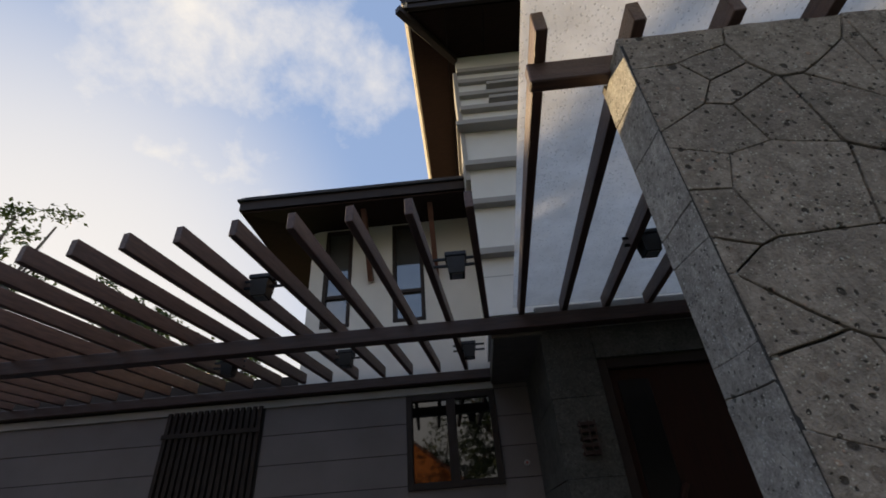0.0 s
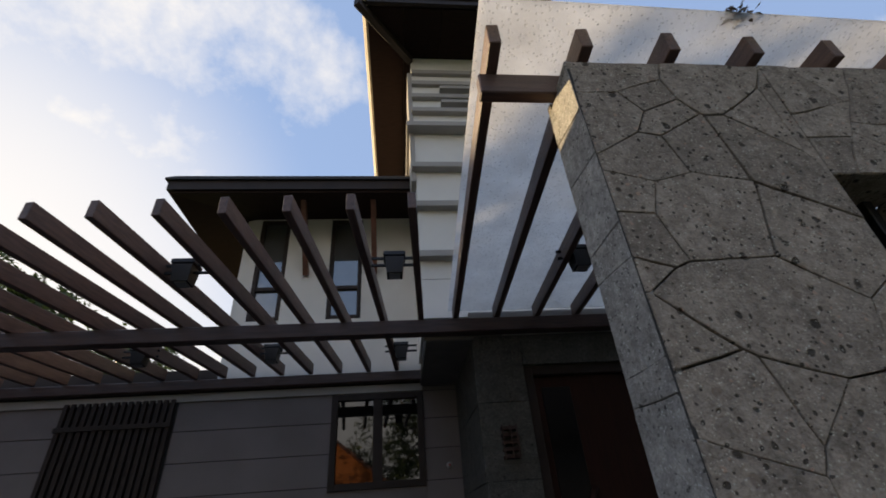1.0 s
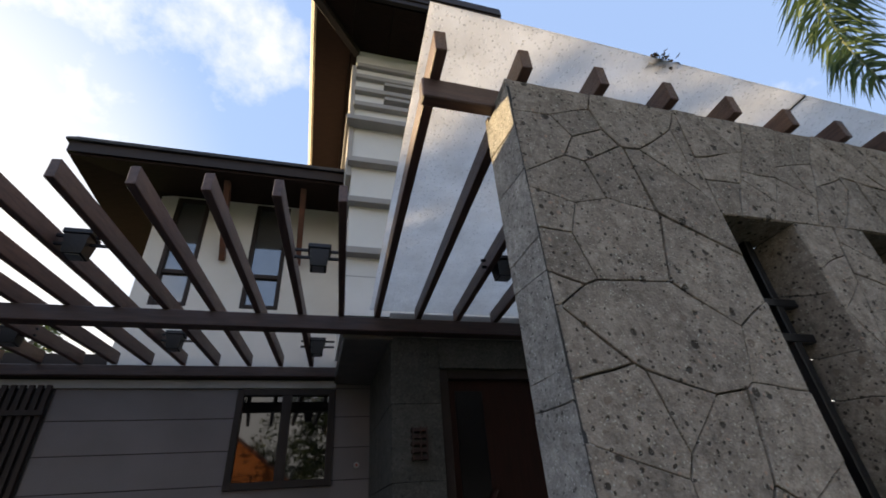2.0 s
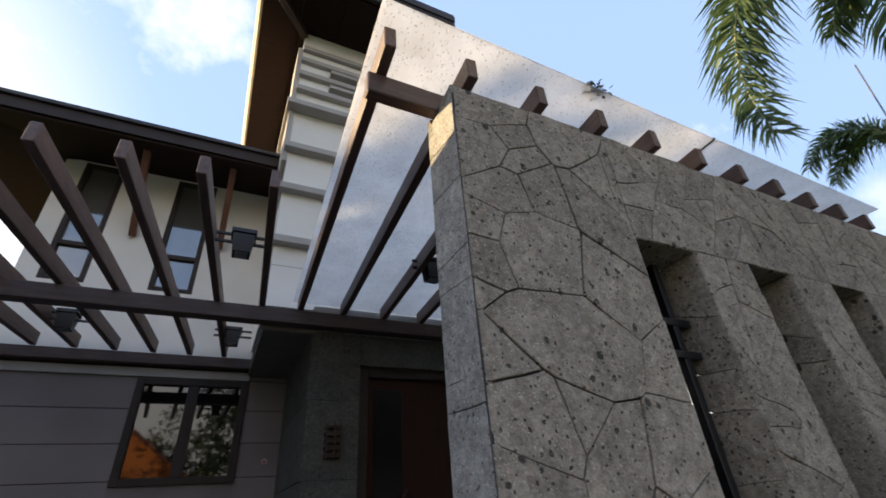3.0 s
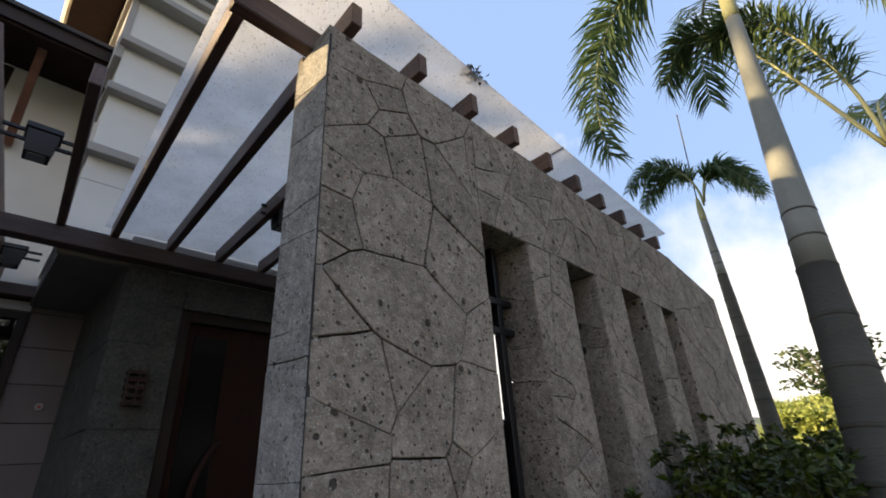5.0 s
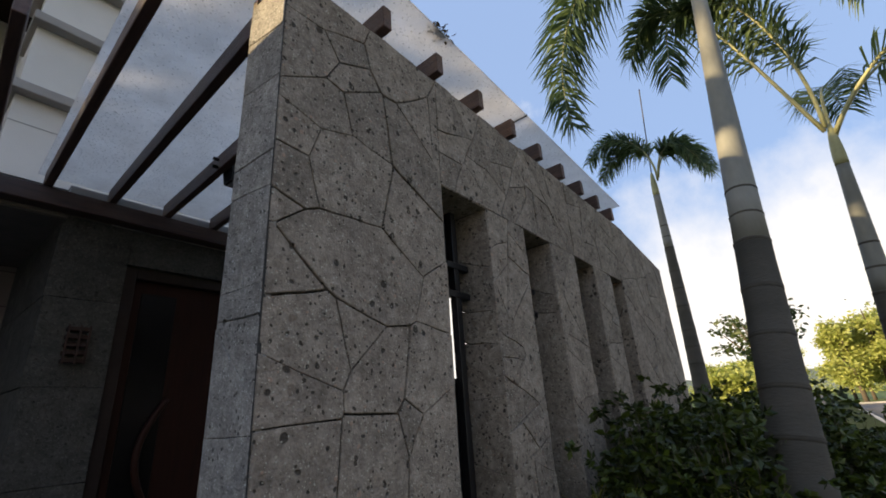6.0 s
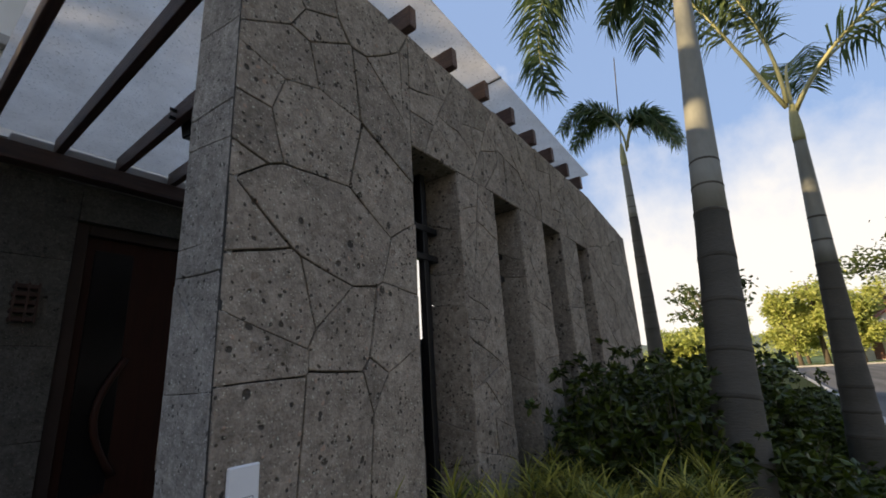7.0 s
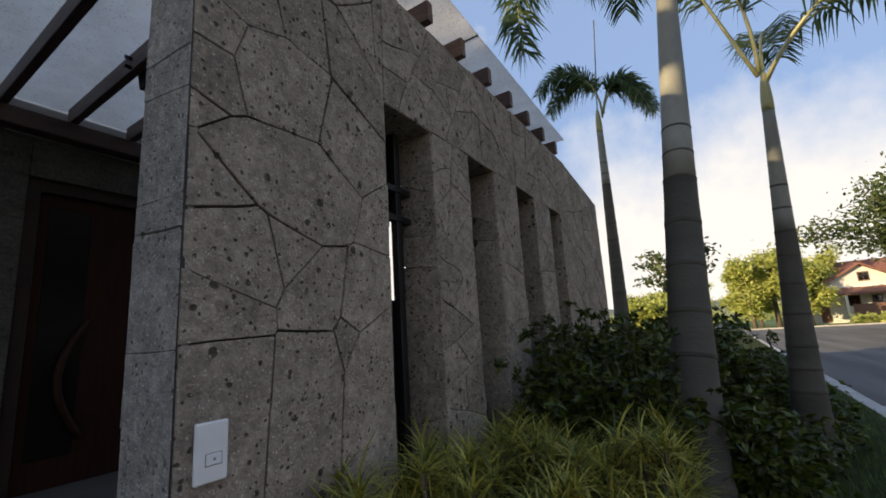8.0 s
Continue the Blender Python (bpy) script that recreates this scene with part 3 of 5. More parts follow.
def build_stone_wall():
    c = 0.028
    bm = bmesh.new()
    xs = [0 + c] + [v for n in NICHES for v in (n[0] - c, n[1] + c)] + [WALL_END - c]
    for a, b in zip(xs[0::2], xs[1::2]):
        add_box(bm, (a, c, -0.1), (b, WALL_DEEP - c, 2.618 if b < 4.3 else 2.45))
    for a, b in NICHES:
        add_box(bm, (a - c, c, NICHE_TOP + c), (b + c, WALL_DEEP - c, 2.618))
        add_box(bm, (a - c, c, -0.1), (b + c, WALL_DEEP - c, NICHE_FOOT - c))
    part("core", bm, M_JOINT, stone_wall, "dark mortar between the stones")
    part_top = lambda u, v: v + (0.012 * noise.noise((u * 7, 3.1, 0)) if v > WALL_TOP - 0.02 else 0) - (0.12 * max(0.0, u - 3.7) * (v / WALL_TOP) ** 4)
    front = lambda u, v, o: (u, -o, part_top(u, v))
    cap = bmesh.new()
    add_box(cap, (c, c, 2.5), (4.3, COURSE - 0.01, WALL_TOP - c))
    part("cap_core", cap, M_JOINT, stone_wall)
    back = lambda u, v, o: (u, WALL_DEEP + o, v)
    n1, n4 = NICHES[0][0], NICHES[-1][1]
    panel = (0.0018, n1, 0, WALL_TOP)
    stones(stone_wall, panel, area_cells(panel, PANEL_STONES), front, M_STONE, joint=0.0024, seed=1, wobble=0.006)
    box("corner_joint", (0.001, 0.001, 0), (0.012, 0.012, 2.61), M_JOINT, stone_wall, bevel=0)
    stones(stone_wall, (n1, n4, NICHE_TOP, WALL_TOP), split((n1, n4, NICHE_TOP, WALL_TOP), 0.2, 5), front, M_STONE, seed=2)
    stones(stone_wall, (n4, WALL_END, 0, WALL_TOP), split((n4, WALL_END, 0, WALL_TOP), 0.25, 8), front, M_STONE, seed=3)
    for i, (a, b) in enumerate(zip(NICHES[:-1], NICHES[1:])):
        r = (a[1], b[0], 0, NICHE_TOP)
        stones(stone_wall, r, split(r, 0.25, 20 + i), front, M_STONE, seed=4 + i)
    for i, (a, b) in enumerate(NICHES):
        r = (a, b, 0, NICHE_FOOT)
        stones(stone_wall, r, split(r, 0.3, 40 + i), front, M_STONE, seed=14 + i)
        d = (0, WALL_DEEP, NICHE_FOOT, NICHE_TOP)
        stones(stone_wall, d, split(d, 0.34, 30 + i), lambda u, v, o: (b - o, u, v), M_STONE, seed=24 + i, proud=0.003)
        stones(stone_wall, d, split(d, 0.34, 50 + i), lambda u, v, o: (a + o, u, v), M_STONE, seed=34 + i, proud=0.003)
        t = (a, b, 0, WALL_DEEP)
        stones(stone_wall, t, split(t, 0.3, 60 + i), lambda u, v, o: (u, v, NICHE_TOP - o), M_STONE, seed=44 + i, proud=0.003)
        stones(stone_wall, t, split(t, 0.3, 60 + i), lambda u, v, o: (u, v, NICHE_FOOT + o), M_STONE, seed=44 + i, proud=0.003)
    e = (0.0018, WALL_DEEP, 0, 2.618)
    blocks = cut(e, END_CUTS)
    stones(stone_wall, e, blocks, lambda u, v, o: (-o, u, v), M_STONE_END, seed=70, joint=0.0010, proud=0.003, wobble=0.005)
    stones(stone_wall, (0, COURSE, 2.618, WALL_TOP), [[(0, 2.618), (COURSE, 2.618), (COURSE, WALL_TOP - 0.02), (0, WALL_TOP)]], lambda u, v, o: (-o, u, v), M_STONE_END, seed=75, proud=0.002)
    e = (0, WALL_DEEP, 0, 2.45)
    stones(stone_wall, e, split(e, 0.3, 7), lambda u, v, o: (WALL_END + o, u, v), M_STONE, seed=71, proud=0.003)
    t = (0, WALL_END, 0, COURSE)
    stones(stone_wall, t, split(t, 0.22, 90), lambda u, v, o: (u, v, part_top(u, WALL_TOP) + o - 0.006), M_STONE, seed=72, proud=0.008)
    bk = (n4, WALL_END, 0, WALL_TOP)
    stones(stone_wall, bk, split(bk, 0.5, 8), back, M_STONE, seed=73)
    bk = (0, n1, 0, WALL_TOP)
    stones(stone_wall, bk, split(bk, 0.5, 9), back, M_STONE, seed=74)


build_stone_wall()

# steel frames in the slots
for a, b in NICHES:
    f = thing("slot_screen", "slim black steel frame set in the wall slot", "window frame", "slot screens")
    y = WALL_DEEP * 0.62
    box("upright", (b - 0.118, y, NICHE_FOOT + 0.004), (b - 0.082, y + 0.04, NICHE_TOP - 0.004), M_STEEL, f)
    box("upright", (b - 0.03, y + 0.05, NICHE_FOOT + 0.004), (b - 0.008, y + 0.075, NICHE_TOP - 0.004), M_STEEL, f)
    box("kick_panel", (a + 0.002, y + 0.045, NICHE_FOOT + 0.004), (b - 0.035, y + 0.055, 1.2), M_STEEL, f, bevel=0)
    box("top_panel", (a + 0.002, y + 0.045, 1.60), (b - 0.035, y + 0.055, NICHE_TOP - 0.004), M_STEEL, f, bevel=0)
    for z in (NICHE_FOOT + 0.14, 1.60, 1.75):
        box("crossbar", (a + 0.003, y - 0.004, z - 0.017), (b - 0.003, y + 0.03, z + 0.017), M_STEEL, f)

outlet = thing("wall_switch", "white plastic wall plate with one small switch on the stone wall", "switch", at=(0.090, -0.006, 0.777))
bm = bmesh.new()
add_box(bm, (-0.043, -0.012, -0.071), (0.043, 0, 0.071), 0.004)
part("plate", bm, M_PLASTIC, outlet)
bm = bmesh.new()
add_box(bm, (-0.016, -0.0145, -0.030), (0.024, -0.011, -0.004), 0.0015)
part("rocker", bm, M_PLASTIC, outlet)
M_INSET = material("grey_seam", (0.22, 0.22, 0.23), rough=0.6)
bm = bmesh.new()
add_box(bm, (-0.018, -0.0126, -0.032), (0.026, -0.0105, -0.002))
part("seam", bm, M_INSET, outlet)
bm = bmesh.new()
add_box(bm, (0.002, -0.0152, -0.020), (0.008, -0.0140, -0.014), 0.001)
part("indicator", bm, M_INSET, outlet, "tiny grey indicator")

# ---- timber pergola and glass canopy ----
SKEW = 0.045
R_LOW, R_HIGH = 2.75, 2.876
wall_beam = tagged(box("wall_beam", (-0.325, 0.13, 2.626), (4.2, 0.19, R_LOW - 0.002), M_WOOD_X, bevel=0.006), "dark brown timber beam lying on the stone wall", "beam")
main_beam = tagged(box("main_beam", (-8.0, 2.76, 2.615), (4.4, 2.88, R_LOW - 0.004), M_WOOD_X, bevel=0.006), "long dark brown timber beam across the house front", "beam")
ledger = tagged(box("ledger_beam", (-8.0, 4.28, 2.635), (-0.40, 4.392, R_LOW - 0.004), M_WOOD_X, bevel=0.006), "dark brown timber ledger fixed to the house wall", "beam")
for i in range(11):
    x = -0.272 + 0.393 * i
    y0, y1 = -0.014 + 0.004 * i, 2.84
    r = bar("canopy_rafter", (x + SKEW * y0, y0, (R_LOW + R_HIGH) / 2), (x + SKEW * y1, y1, (R_LOW + R_HIGH) / 2), 0.052, R_HIGH - R_LOW, M_WOOD)
    tagged(r, "dark brown timber rafter under the glass canopy", "rafter", "canopy rafters")
for i in range(20):
    x = -0.59 - 0.374 * i + 0.006 * max(0, i - 4) ** 1.6
    y0 = 1.08 + 0.013 * i
    y1 = 4.29 if i else 2.84
    r = bar("pergola_rafter", (x, y0, (R_LOW + R_HIGH) / 2), (x + (0.068 + 0.0115 * min(i, 8)) * (y1 - y0), y1, (R_LOW + R_HIGH) / 2), 0.052, R_HIGH - R_LOW, M_WOOD)
    tagged(r, "dark brown timber rafter of the open pergola", "rafter", "pergola rafters")

canopy = thing("glass_canopy", "wet frosted glass canopy sheets lying on the timber rafters", "canopy")
for a, b in ((-0.335, 1.728), (1.732, 3.69)):
    vs = []
    for z in (R_HIGH + 0.003, R_HIGH + 0.013):
        for x, y in ((a, -0.121 + 0.018 * (a + 0.33)), (b, -0.121 + 0.018 * (b + 0.33)), (b, 2.90), (a, 2.90)):
            vs.append((x + SKEW * y, y, z))
    mesh("glass_sheet", vs, [(0, 3, 2, 1), (4, 5, 6, 7), (0, 1, 5, 4), (1, 2, 6, 5), (2, 3, 7, 6), (3, 0, 4, 7)], M_CANOPY, canopy)

seam = bar("sheet_joint", (1.73 - 0.088 * SKEW, -0.086, R_HIGH + 0.010), (1.73 + 2.9 * SKEW, 2.9, R_HIGH + 0.010), 0.018, 0.016, M_STEEL, canopy)
M_DEAD = leaf_material("dead_leaf", (0.03, 0.025, 0.02), (0.09, 0.07, 0.05))
# ---- house ----
F_Y, P_Y = 4.4, 2.9
house = thing("house", "two-storey white and grey rendered house with dark overhanging roofs", "house")
# ground storey, siding boards with recessed joints
bm = bmesh.new()
add_box(bm, (-9, F_Y + 0.012, 0.0), (-1.47, F_Y + 0.25, 2.9))
add_box(bm, (-0.41, F_Y + 0.012, 0.0), (0.3, F_Y + 0.25, 2.9))
add_box(bm, (-1.47, F_Y + 0.012, 0.0), (-0.41, F_Y + 0.25, 1.51))
add_box(bm, (-1.47, F_Y + 0.012, 2.53), (-0.41, F_Y + 0.25, 2.9))
part("ground_wall", bm, M_DARK, house, "wall behind the siding boards")
rows = [0.0, 0.255, 0.58, 0.905, 1.23, 1.555, 1.88, 2.205, 2.527, 2.58]
for a, b in zip(rows[:-1], rows[1:]):
    for x0, x1 in ((-9.0, -1.47), (-0.41, 0.2)):
        box("siding_board", (x0, F_Y, a + 0.004), (x1, F_Y + 0.012, b - 0.004), M_SIDING, house, bevel=0.002)
    if b <= 1.52 or a >= 2.52:
        box("siding_board", (-1.47, F_Y, a + 0.004), (-0.41, F_Y + 0.012, b - 0.004), M_SIDING, house, bevel=0.002)
box("siding_board", (-1.47, F_Y, 1.234), (-0.41, F_Y + 0.012, 1.506), M_SIDING, house, bevel=0.002)


def window(x0, x1, z0, z1, y, mullions, rails, frame_w, glass=None, name="window"):
    w = part(name, bmesh.new(), M_DARK, house)
    bm = bmesh.new()
    for lo, hi in (((x0, z0), (x0 + frame_w, z1)), ((x1 - frame_w, z0), (x1, z1)), ((x0 + frame_w, z1 - frame_w), (x1 - frame_w, z1)), ((x0 + frame_w, z0), (x1 - frame_w, z0 + frame_w))):
        add_box(bm, (lo[0], y - 0.035, lo[1]), (hi[0], y + 0.06, hi[1]), 0.004)
    part("window_frame", bm, M_DARK, w)
    for m in mullions:
        box("mullion", (m - frame_w * 0.75, y - 0.032, z0 + frame_w), (m + frame_w * 0.75, y + 0.05, z1 - frame_w), M_DARK, w)
    edges_x = [x0 + frame_w] + [m + s * frame_w * 0.75 for m in mullions for s in (-1, 1)] + [x1 - frame_w]
    for r in rails:
        box("rail", (x0 + frame_w, y - 0.03, r - frame_w * 0.5), (x1 - frame_w, y + 0.05, r + frame_w * 0.5), M_DARK, w)
    edges_z = [z0 + frame_w] + [r + s * frame_w * 0.5 for r in rails for s in (-1, 1)] + [z1 - frame_w]
    for a, b in zip(edges_x[0::2], edges_x[1::2]):
        for c, d in zip(edges_z[0::2], edges_z[1::2]):
            box("pane", (a, y + 0.01, c), (b, y + 0.018, d), glass or M_GLASS, w, bevel=0)
    return w


window(-1.47, -0.41, 1.505, 2.515, F_Y, (-0.94,), (), 0.07)
box("fascia_strip", (-9.0, F_Y - 0.03, 2.525), (-0.41, F_Y - 0.001, 2.612), M_LEDGE, house, "pale board under the ledger")
# upper storey
UX0, UX1 = -2.83, -0.2
wins = ((-2.63, -2.22), (-1.63, -1.18))
UZ0, UZ1 = 3.50, 5.09
xs = [UX0] + [v for w in wins for v in w] + [UX1]
for a, b in zip(xs[0::2], xs[1::2]):
    box("upper_wall", (a, F_Y, 2.735), (b, F_Y + 0.25, 5.55), M_WHITE, house, bevel=0)
for a, b in wins:
    box("upper_wall", (a, F_Y, 2.735), (b, F_Y + 0.25, UZ0), M_WHITE, house, bevel=0)
    box("upper_wall", (a, F_Y, UZ1), (b, F_Y + 0.25, 5.55), M_WHITE, house, bevel=0)
box("side_wall", (UX0, F_Y + 0.25, 2.735), (UX0 + 0.25, 9.0, 5.55), M_WHITE, house, bevel=0)
for a, b in wins:
    window(a, b, UZ0, UZ1, F_Y + 0.03, (), (3.963,), 0.055, M_GLASS_UP)

# stair tower with projecting ledges
TX0, TY = -0.44, 3.0
bm = bmesh.new()
add_box(bm, (TX0, TY, 2.86), (1.6, 6.5, 7.02))
part("tower", bm, M_WHITE, house, "off-white rendered tower")
for z, o in ((3.552, 0.04), (4.22, 0.04), (4.807, 0.05), (5.46, 0.10), (5.822, 0.02), (6.115, 0.01), (6.40, 0.0), (6.64, 0.0)):
    box("ledge", (TX0 - o, TY - o - 0.06, z - 0.035), (1.6, TY + (2.2 if o == 0.10 else 0.5), z + 0.045), M_LEDGE, house, bevel=0.006)
box("render_joint", (TX0 - 0.002, TY - 0.0025, 3.29), (1.6, TY + 0.4, 3.297), M_LEDGE, house, bevel=0)
for z in (5.975, 6.265):
    box("ledge", (TX0 + 0.38, TY - 0.10, z - 0.03), (1.6, TY, z + 0.03), M_LEDGE, house, bevel=0.006)
box("corner_post", (TX0 - 0.06, TY - 0.02, 4.62), (TX0 - 0.002, TY + 0.5, 6.65), M_LEDGE, house)
box("porch_soffit", (-0.43, P_Y + 0.0, 2.58), (0.3, F_Y, 2.72), M_SOFFIT_LT, house)
box("soffit_edge", (-0.45, P_Y - 0.02, 2.585), (0.02, P_Y, 2.62), M_SOFFIT_LT, house)

box("rear_flashing", (0.0, P_Y + 0.02, 2.62), (4.4, P_Y + 0.095, 2.872), M_LEDGE, house)
# entrance portal clad in stone
portal = thing("entrance_portal", "stone-clad entrance surround with porch shade put into its colour", "portal", kind="structure")
D0, D1, DZ = 0.455, 1.75, 2.322
bm = bmesh.new()
add_box(bm, (0.03, P_Y + 0.03, 0.1), (D0 - 0.03, F_Y + 0.4, 2.62))
add_box(bm, (D1 + 0.03, P_Y + 0.03, 0.1), (4.4, F_Y + 0.4, 2.62))
add_box(bm, (D0 - 0.03, P_Y + 0.03, DZ + 0.03), (D1 + 0.03, F_Y + 0.4, 2.62))
part("core", bm, M_JOINT, portal)
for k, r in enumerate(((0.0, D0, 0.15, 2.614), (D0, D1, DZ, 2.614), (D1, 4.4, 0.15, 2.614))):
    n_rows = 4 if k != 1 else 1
    stones(portal, r, grid(r, 1, n_rows) if k != 2 else grid(r, 4, 4), lambda u, v, o: (u, P_Y - o, v), M_STONE_PORTAL_SHADED, seed=100 + k, joint=0.0015, proud=0.002, wobble=0.001)
stones(portal, (P_Y, F_Y, 0.15, 2.614), grid((P_Y, F_Y, 0.15, 2.614), 2, 4), lambda u, v, o: (-o, u, v), M_STONE_PORTAL_SHADED, seed=120, joint=0.0015, proud=0.002, wobble=0.001)

door = thing("entrance_door", "dark red-brown timber entrance door with tall dark glass panels, closed", "door")
dy = P_Y + 0.10
for lo, hi in (((D0, 0.15), (D0 + 0.09, DZ)), ((D1 - 0.09, 0.15), (D1, DZ)), ((D0 + 0.09, DZ - 0.09), (D1 - 0.09, DZ))):
    box("door_frame", (lo[0], dy - 0.06, lo[1]), (hi[0], dy + 0.06, hi[1]), M_DARK, door, bevel=0.006)
box("leaf", (D0 + 0.09, dy, 0.15), (D1 - 0.09, dy + 0.045, DZ - 0.09), M_DOOR, door)
bm = bmesh.new()
add_box(bm, (D0 + 0.16, dy - 0.008, 0.35), (D0 + 0.43, dy + 0.002, DZ - 0.19), 0.003)
part("glass_panel", bm, M_DOOR_GLASS, door, "tall dark glass panel")
vs, fs = tube([(D0 + 0.46 - 0.17 * math.sin(math.pi * k / 12), dy - 0.02 - 0.03 * math.sin(math.pi * k / 12), 0.46 + 0.07 * k) for k in range(13)], [0.026] * 13, 8)
mesh("pull_handle", vs, fs, M_DOOR, door, "long bowed wooden pull handle", True)

sconce = thing("wall_sconce", "small rusty-brown basket wall lamp on the stone portal", "wall lamp", at=(0.225, P_Y - 0.006, 1.662))
M_RUST = material("rusty_bronze", (0.055, 0.03, 0.024), rough=0.6, metal=0.4)
for k in range(5):
    box("band", (-0.066, -0.07, -0.125 + k * 0.055), (0.066, -0.004, -0.095 + k * 0.055), M_RUST, sconce, bevel=0.004)
for x in (-0.068, 0.0, 0.054):
    box("strap", (x, -0.078, -0.135), (x + 0.014, -0.070, 0.135), M_RUST, sconce, bevel=0.002)

bell = thing("door_bell", "small round brass door bell button with red centre", "door bell", at=(-0.142, F_Y - 0.001, 1.693))
bm = bmesh.new()
bmesh.ops.create_cone(bm, cap_ends=True, segments=20, radius1=0.034, radius2=0.028, depth=0.02, matrix=pose(0, -0.01, 0, 90))
part("bezel", bm, M_KERB, bell)
bm = bmesh.new()
bmesh.ops.create_cone(bm, cap_ends=True, segments=16, radius1=0.015, radius2=0.012, depth=0.012, matrix=pose(0, -0.024, 0, 90))
part("button", bm, material("red_button", (0.35, 0.06, 0.04), rough=0.4), bell)

# slatted screen on the ground storey
screen = thing("slatted_screen", "dark vertical slatted timber screen on the house wall", "screen")
for k in range(16):
    x = -3.22 - k * 0.075
    box("slat", (x - 0.045, F_Y - 0.06, 0.2), (x, F_Y - 0.02, 2.55), M_DARK, screen, bevel=0.002)
box("backing", (-4.4, F_Y - 0.018, 0.2), (-3.2, F_Y - 0.003, 2.54), M_STEEL, screen, bevel=0)
for z in (0.6, 2.25):
    box("rail", (-4.4, F_Y - 0.085, z), (-3.2, F_Y - 0.06, z + 0.05), M_DARK, screen, bevel=0.002)


# lanterns clamped between the rafters
def lantern(x, y):
    t = thing("pergola_lantern", "small black metal lantern hung between pergola rafters", "lantern", "pergola lanterns", at=(x, y, R_LOW + 0.05))
    for z in (-0.03, 0.03):
        box("bracket", (-0.172, -0.009, z - 0.009), (0.172, 0.009, z + 0.009), M_STEEL, t, bevel=0.001)
    box("cap", (-0.08, -0.08, 0.012), (0.08, 0.08, 0.05), M_STEEL, t, bevel=0.006)
    bm = bmesh.new()
    bmesh.ops.create_cone(bm, cap_ends=True, segments=4, radius1=0.078, radius2=0.098, depth=0.13, matrix=pose(0, 0, -0.055, 0, 0, 45))
    part("body", bm, M_STEEL, t)
    box("lamp_glass", (-0.04, -0.04, -0.127), (0.04, 0.04, -0.119), M_INSET, t, bevel=0.001)
    return t


# lower roof over the upper storey
E_Y, E_X = 3.53, -3.58
roof = thing("lower_roof", "charcoal shingled hipped roof with deep brown soffit", "roof")
slope = 0.215


def roof_slab(name, z0, thick, over, mat):
    """One hipped slab: front and side eaves, rising inwards."""
    rx, ry = E_X - over, E_Y - over
    vs = []
    for dz in (0, thick):
        vs += [(rx, ry, z0 + dz), (-0.44, ry, z0 + dz), (-0.44, ry + 3.2, z0 + dz + 3.2 * slope), (rx + 3.2, ry + 3.2, z0 + dz + 3.2 * slope), (rx, 11.0, z0 + dz), (rx + 3.2, 11.0, z0 + dz + 3.2 * slope)]
    fs = [(0, 3, 2, 1), (0, 4, 5, 3), (6, 7, 8, 9), (6, 9, 11, 10), (0, 1, 7, 6), (4, 0, 6, 10), (1, 2, 8, 7), (2, 3, 9, 8), (3, 5, 11, 9)]
    return mesh(name, vs, fs, mat, roof)


roof_slab("soffit", 4.93, 0.03, -0.03, M_SOFFIT)
roof_slab("fascia", 4.965, 0.14, 0.0, M_DARK)
for k in range(3):
    roof_slab("shingle_course", 5.11 + 0.035 * k, 0.03, 0.035 - 0.03 * k, M_ROOF)
for x in (-1.93, -1.0):
    b = bar("brace", (x, F_Y - 0.02, 4.15), (x, E_Y + 0.25, 5.03), 0.07, 0.09, M_BRACE, roof, label="red-brown timber knee brace")

# upper roof: flat soffit, layered eave
GX, GY, GZ = -1.11, 2.2, 7.02
upper = thing("upper_roof", "dark overhanging upper roof with brown boarded soffit and pale fascia", "roof")
for k in range(5):
    a, b = GX + 0.05 + k * 0.52, GX + 0.05 + (k + 1) * 0.52
    box("soffit_board", (a + 0.004, GY + 0.05, GZ), (b - 0.004, 9.5, GZ + 0.03), M_SOFFIT, upper, bevel=0.002)
for k in range(2):
    x0, z0 = GX + 0.05 - 0.024 * k, GZ - 0.012 + 0.045 * k
    prof = [(x0, z0), (x0 - 0.02, z0 + 0.04), (x0 - 0.02, z0 + 0.10), (x0 + 0.03, z0 + 0.10), (x0 + 0.03, z0)]
    vs = [(x, y, z) for y in (GY - 0.05, 9.6) for x, z in prof]
    mesh("fascia", vs, [(0, 1, 2, 3, 4), (9, 8, 7, 6, 5)] + [(k2, k2 + 5, (k2 + 1) % 5 + 5, (k2 + 1) % 5) for k2 in range(5)], M_TRIM, upper, "pale timber fascia board")
for k, (o, z) in enumerate(((-0.02, 0.0), (0.0, 0.10), (0.02, 0.20))):
    bar("front_fascia", (GX - o, GY - o - 0.03, GZ + 0.04 + z), (1.5, GY - o - 0.03, GZ + 0.04 + z), 0.05, 0.11, M_DARK, upper)
box("roof_deck", (GX + 0.0, GY - 0.06, GZ + 0.29), (1.5, 9.6, GZ + 0.36), M_ROOF, upper)
bar("outrigger", (GX - 0.05, GY - 0.05, GZ - 0.06), (TX0, TY, GZ - 0.06), 0.09, 0.12, M_DARK, upper)

for x, y in ((-2.2, 1.85), (-0.705, 1.80), (-3.28, 3.53), (-2.0, 3.58), (-0.66, 3.66), (0.70, 1.75)):
    lantern(x, y)


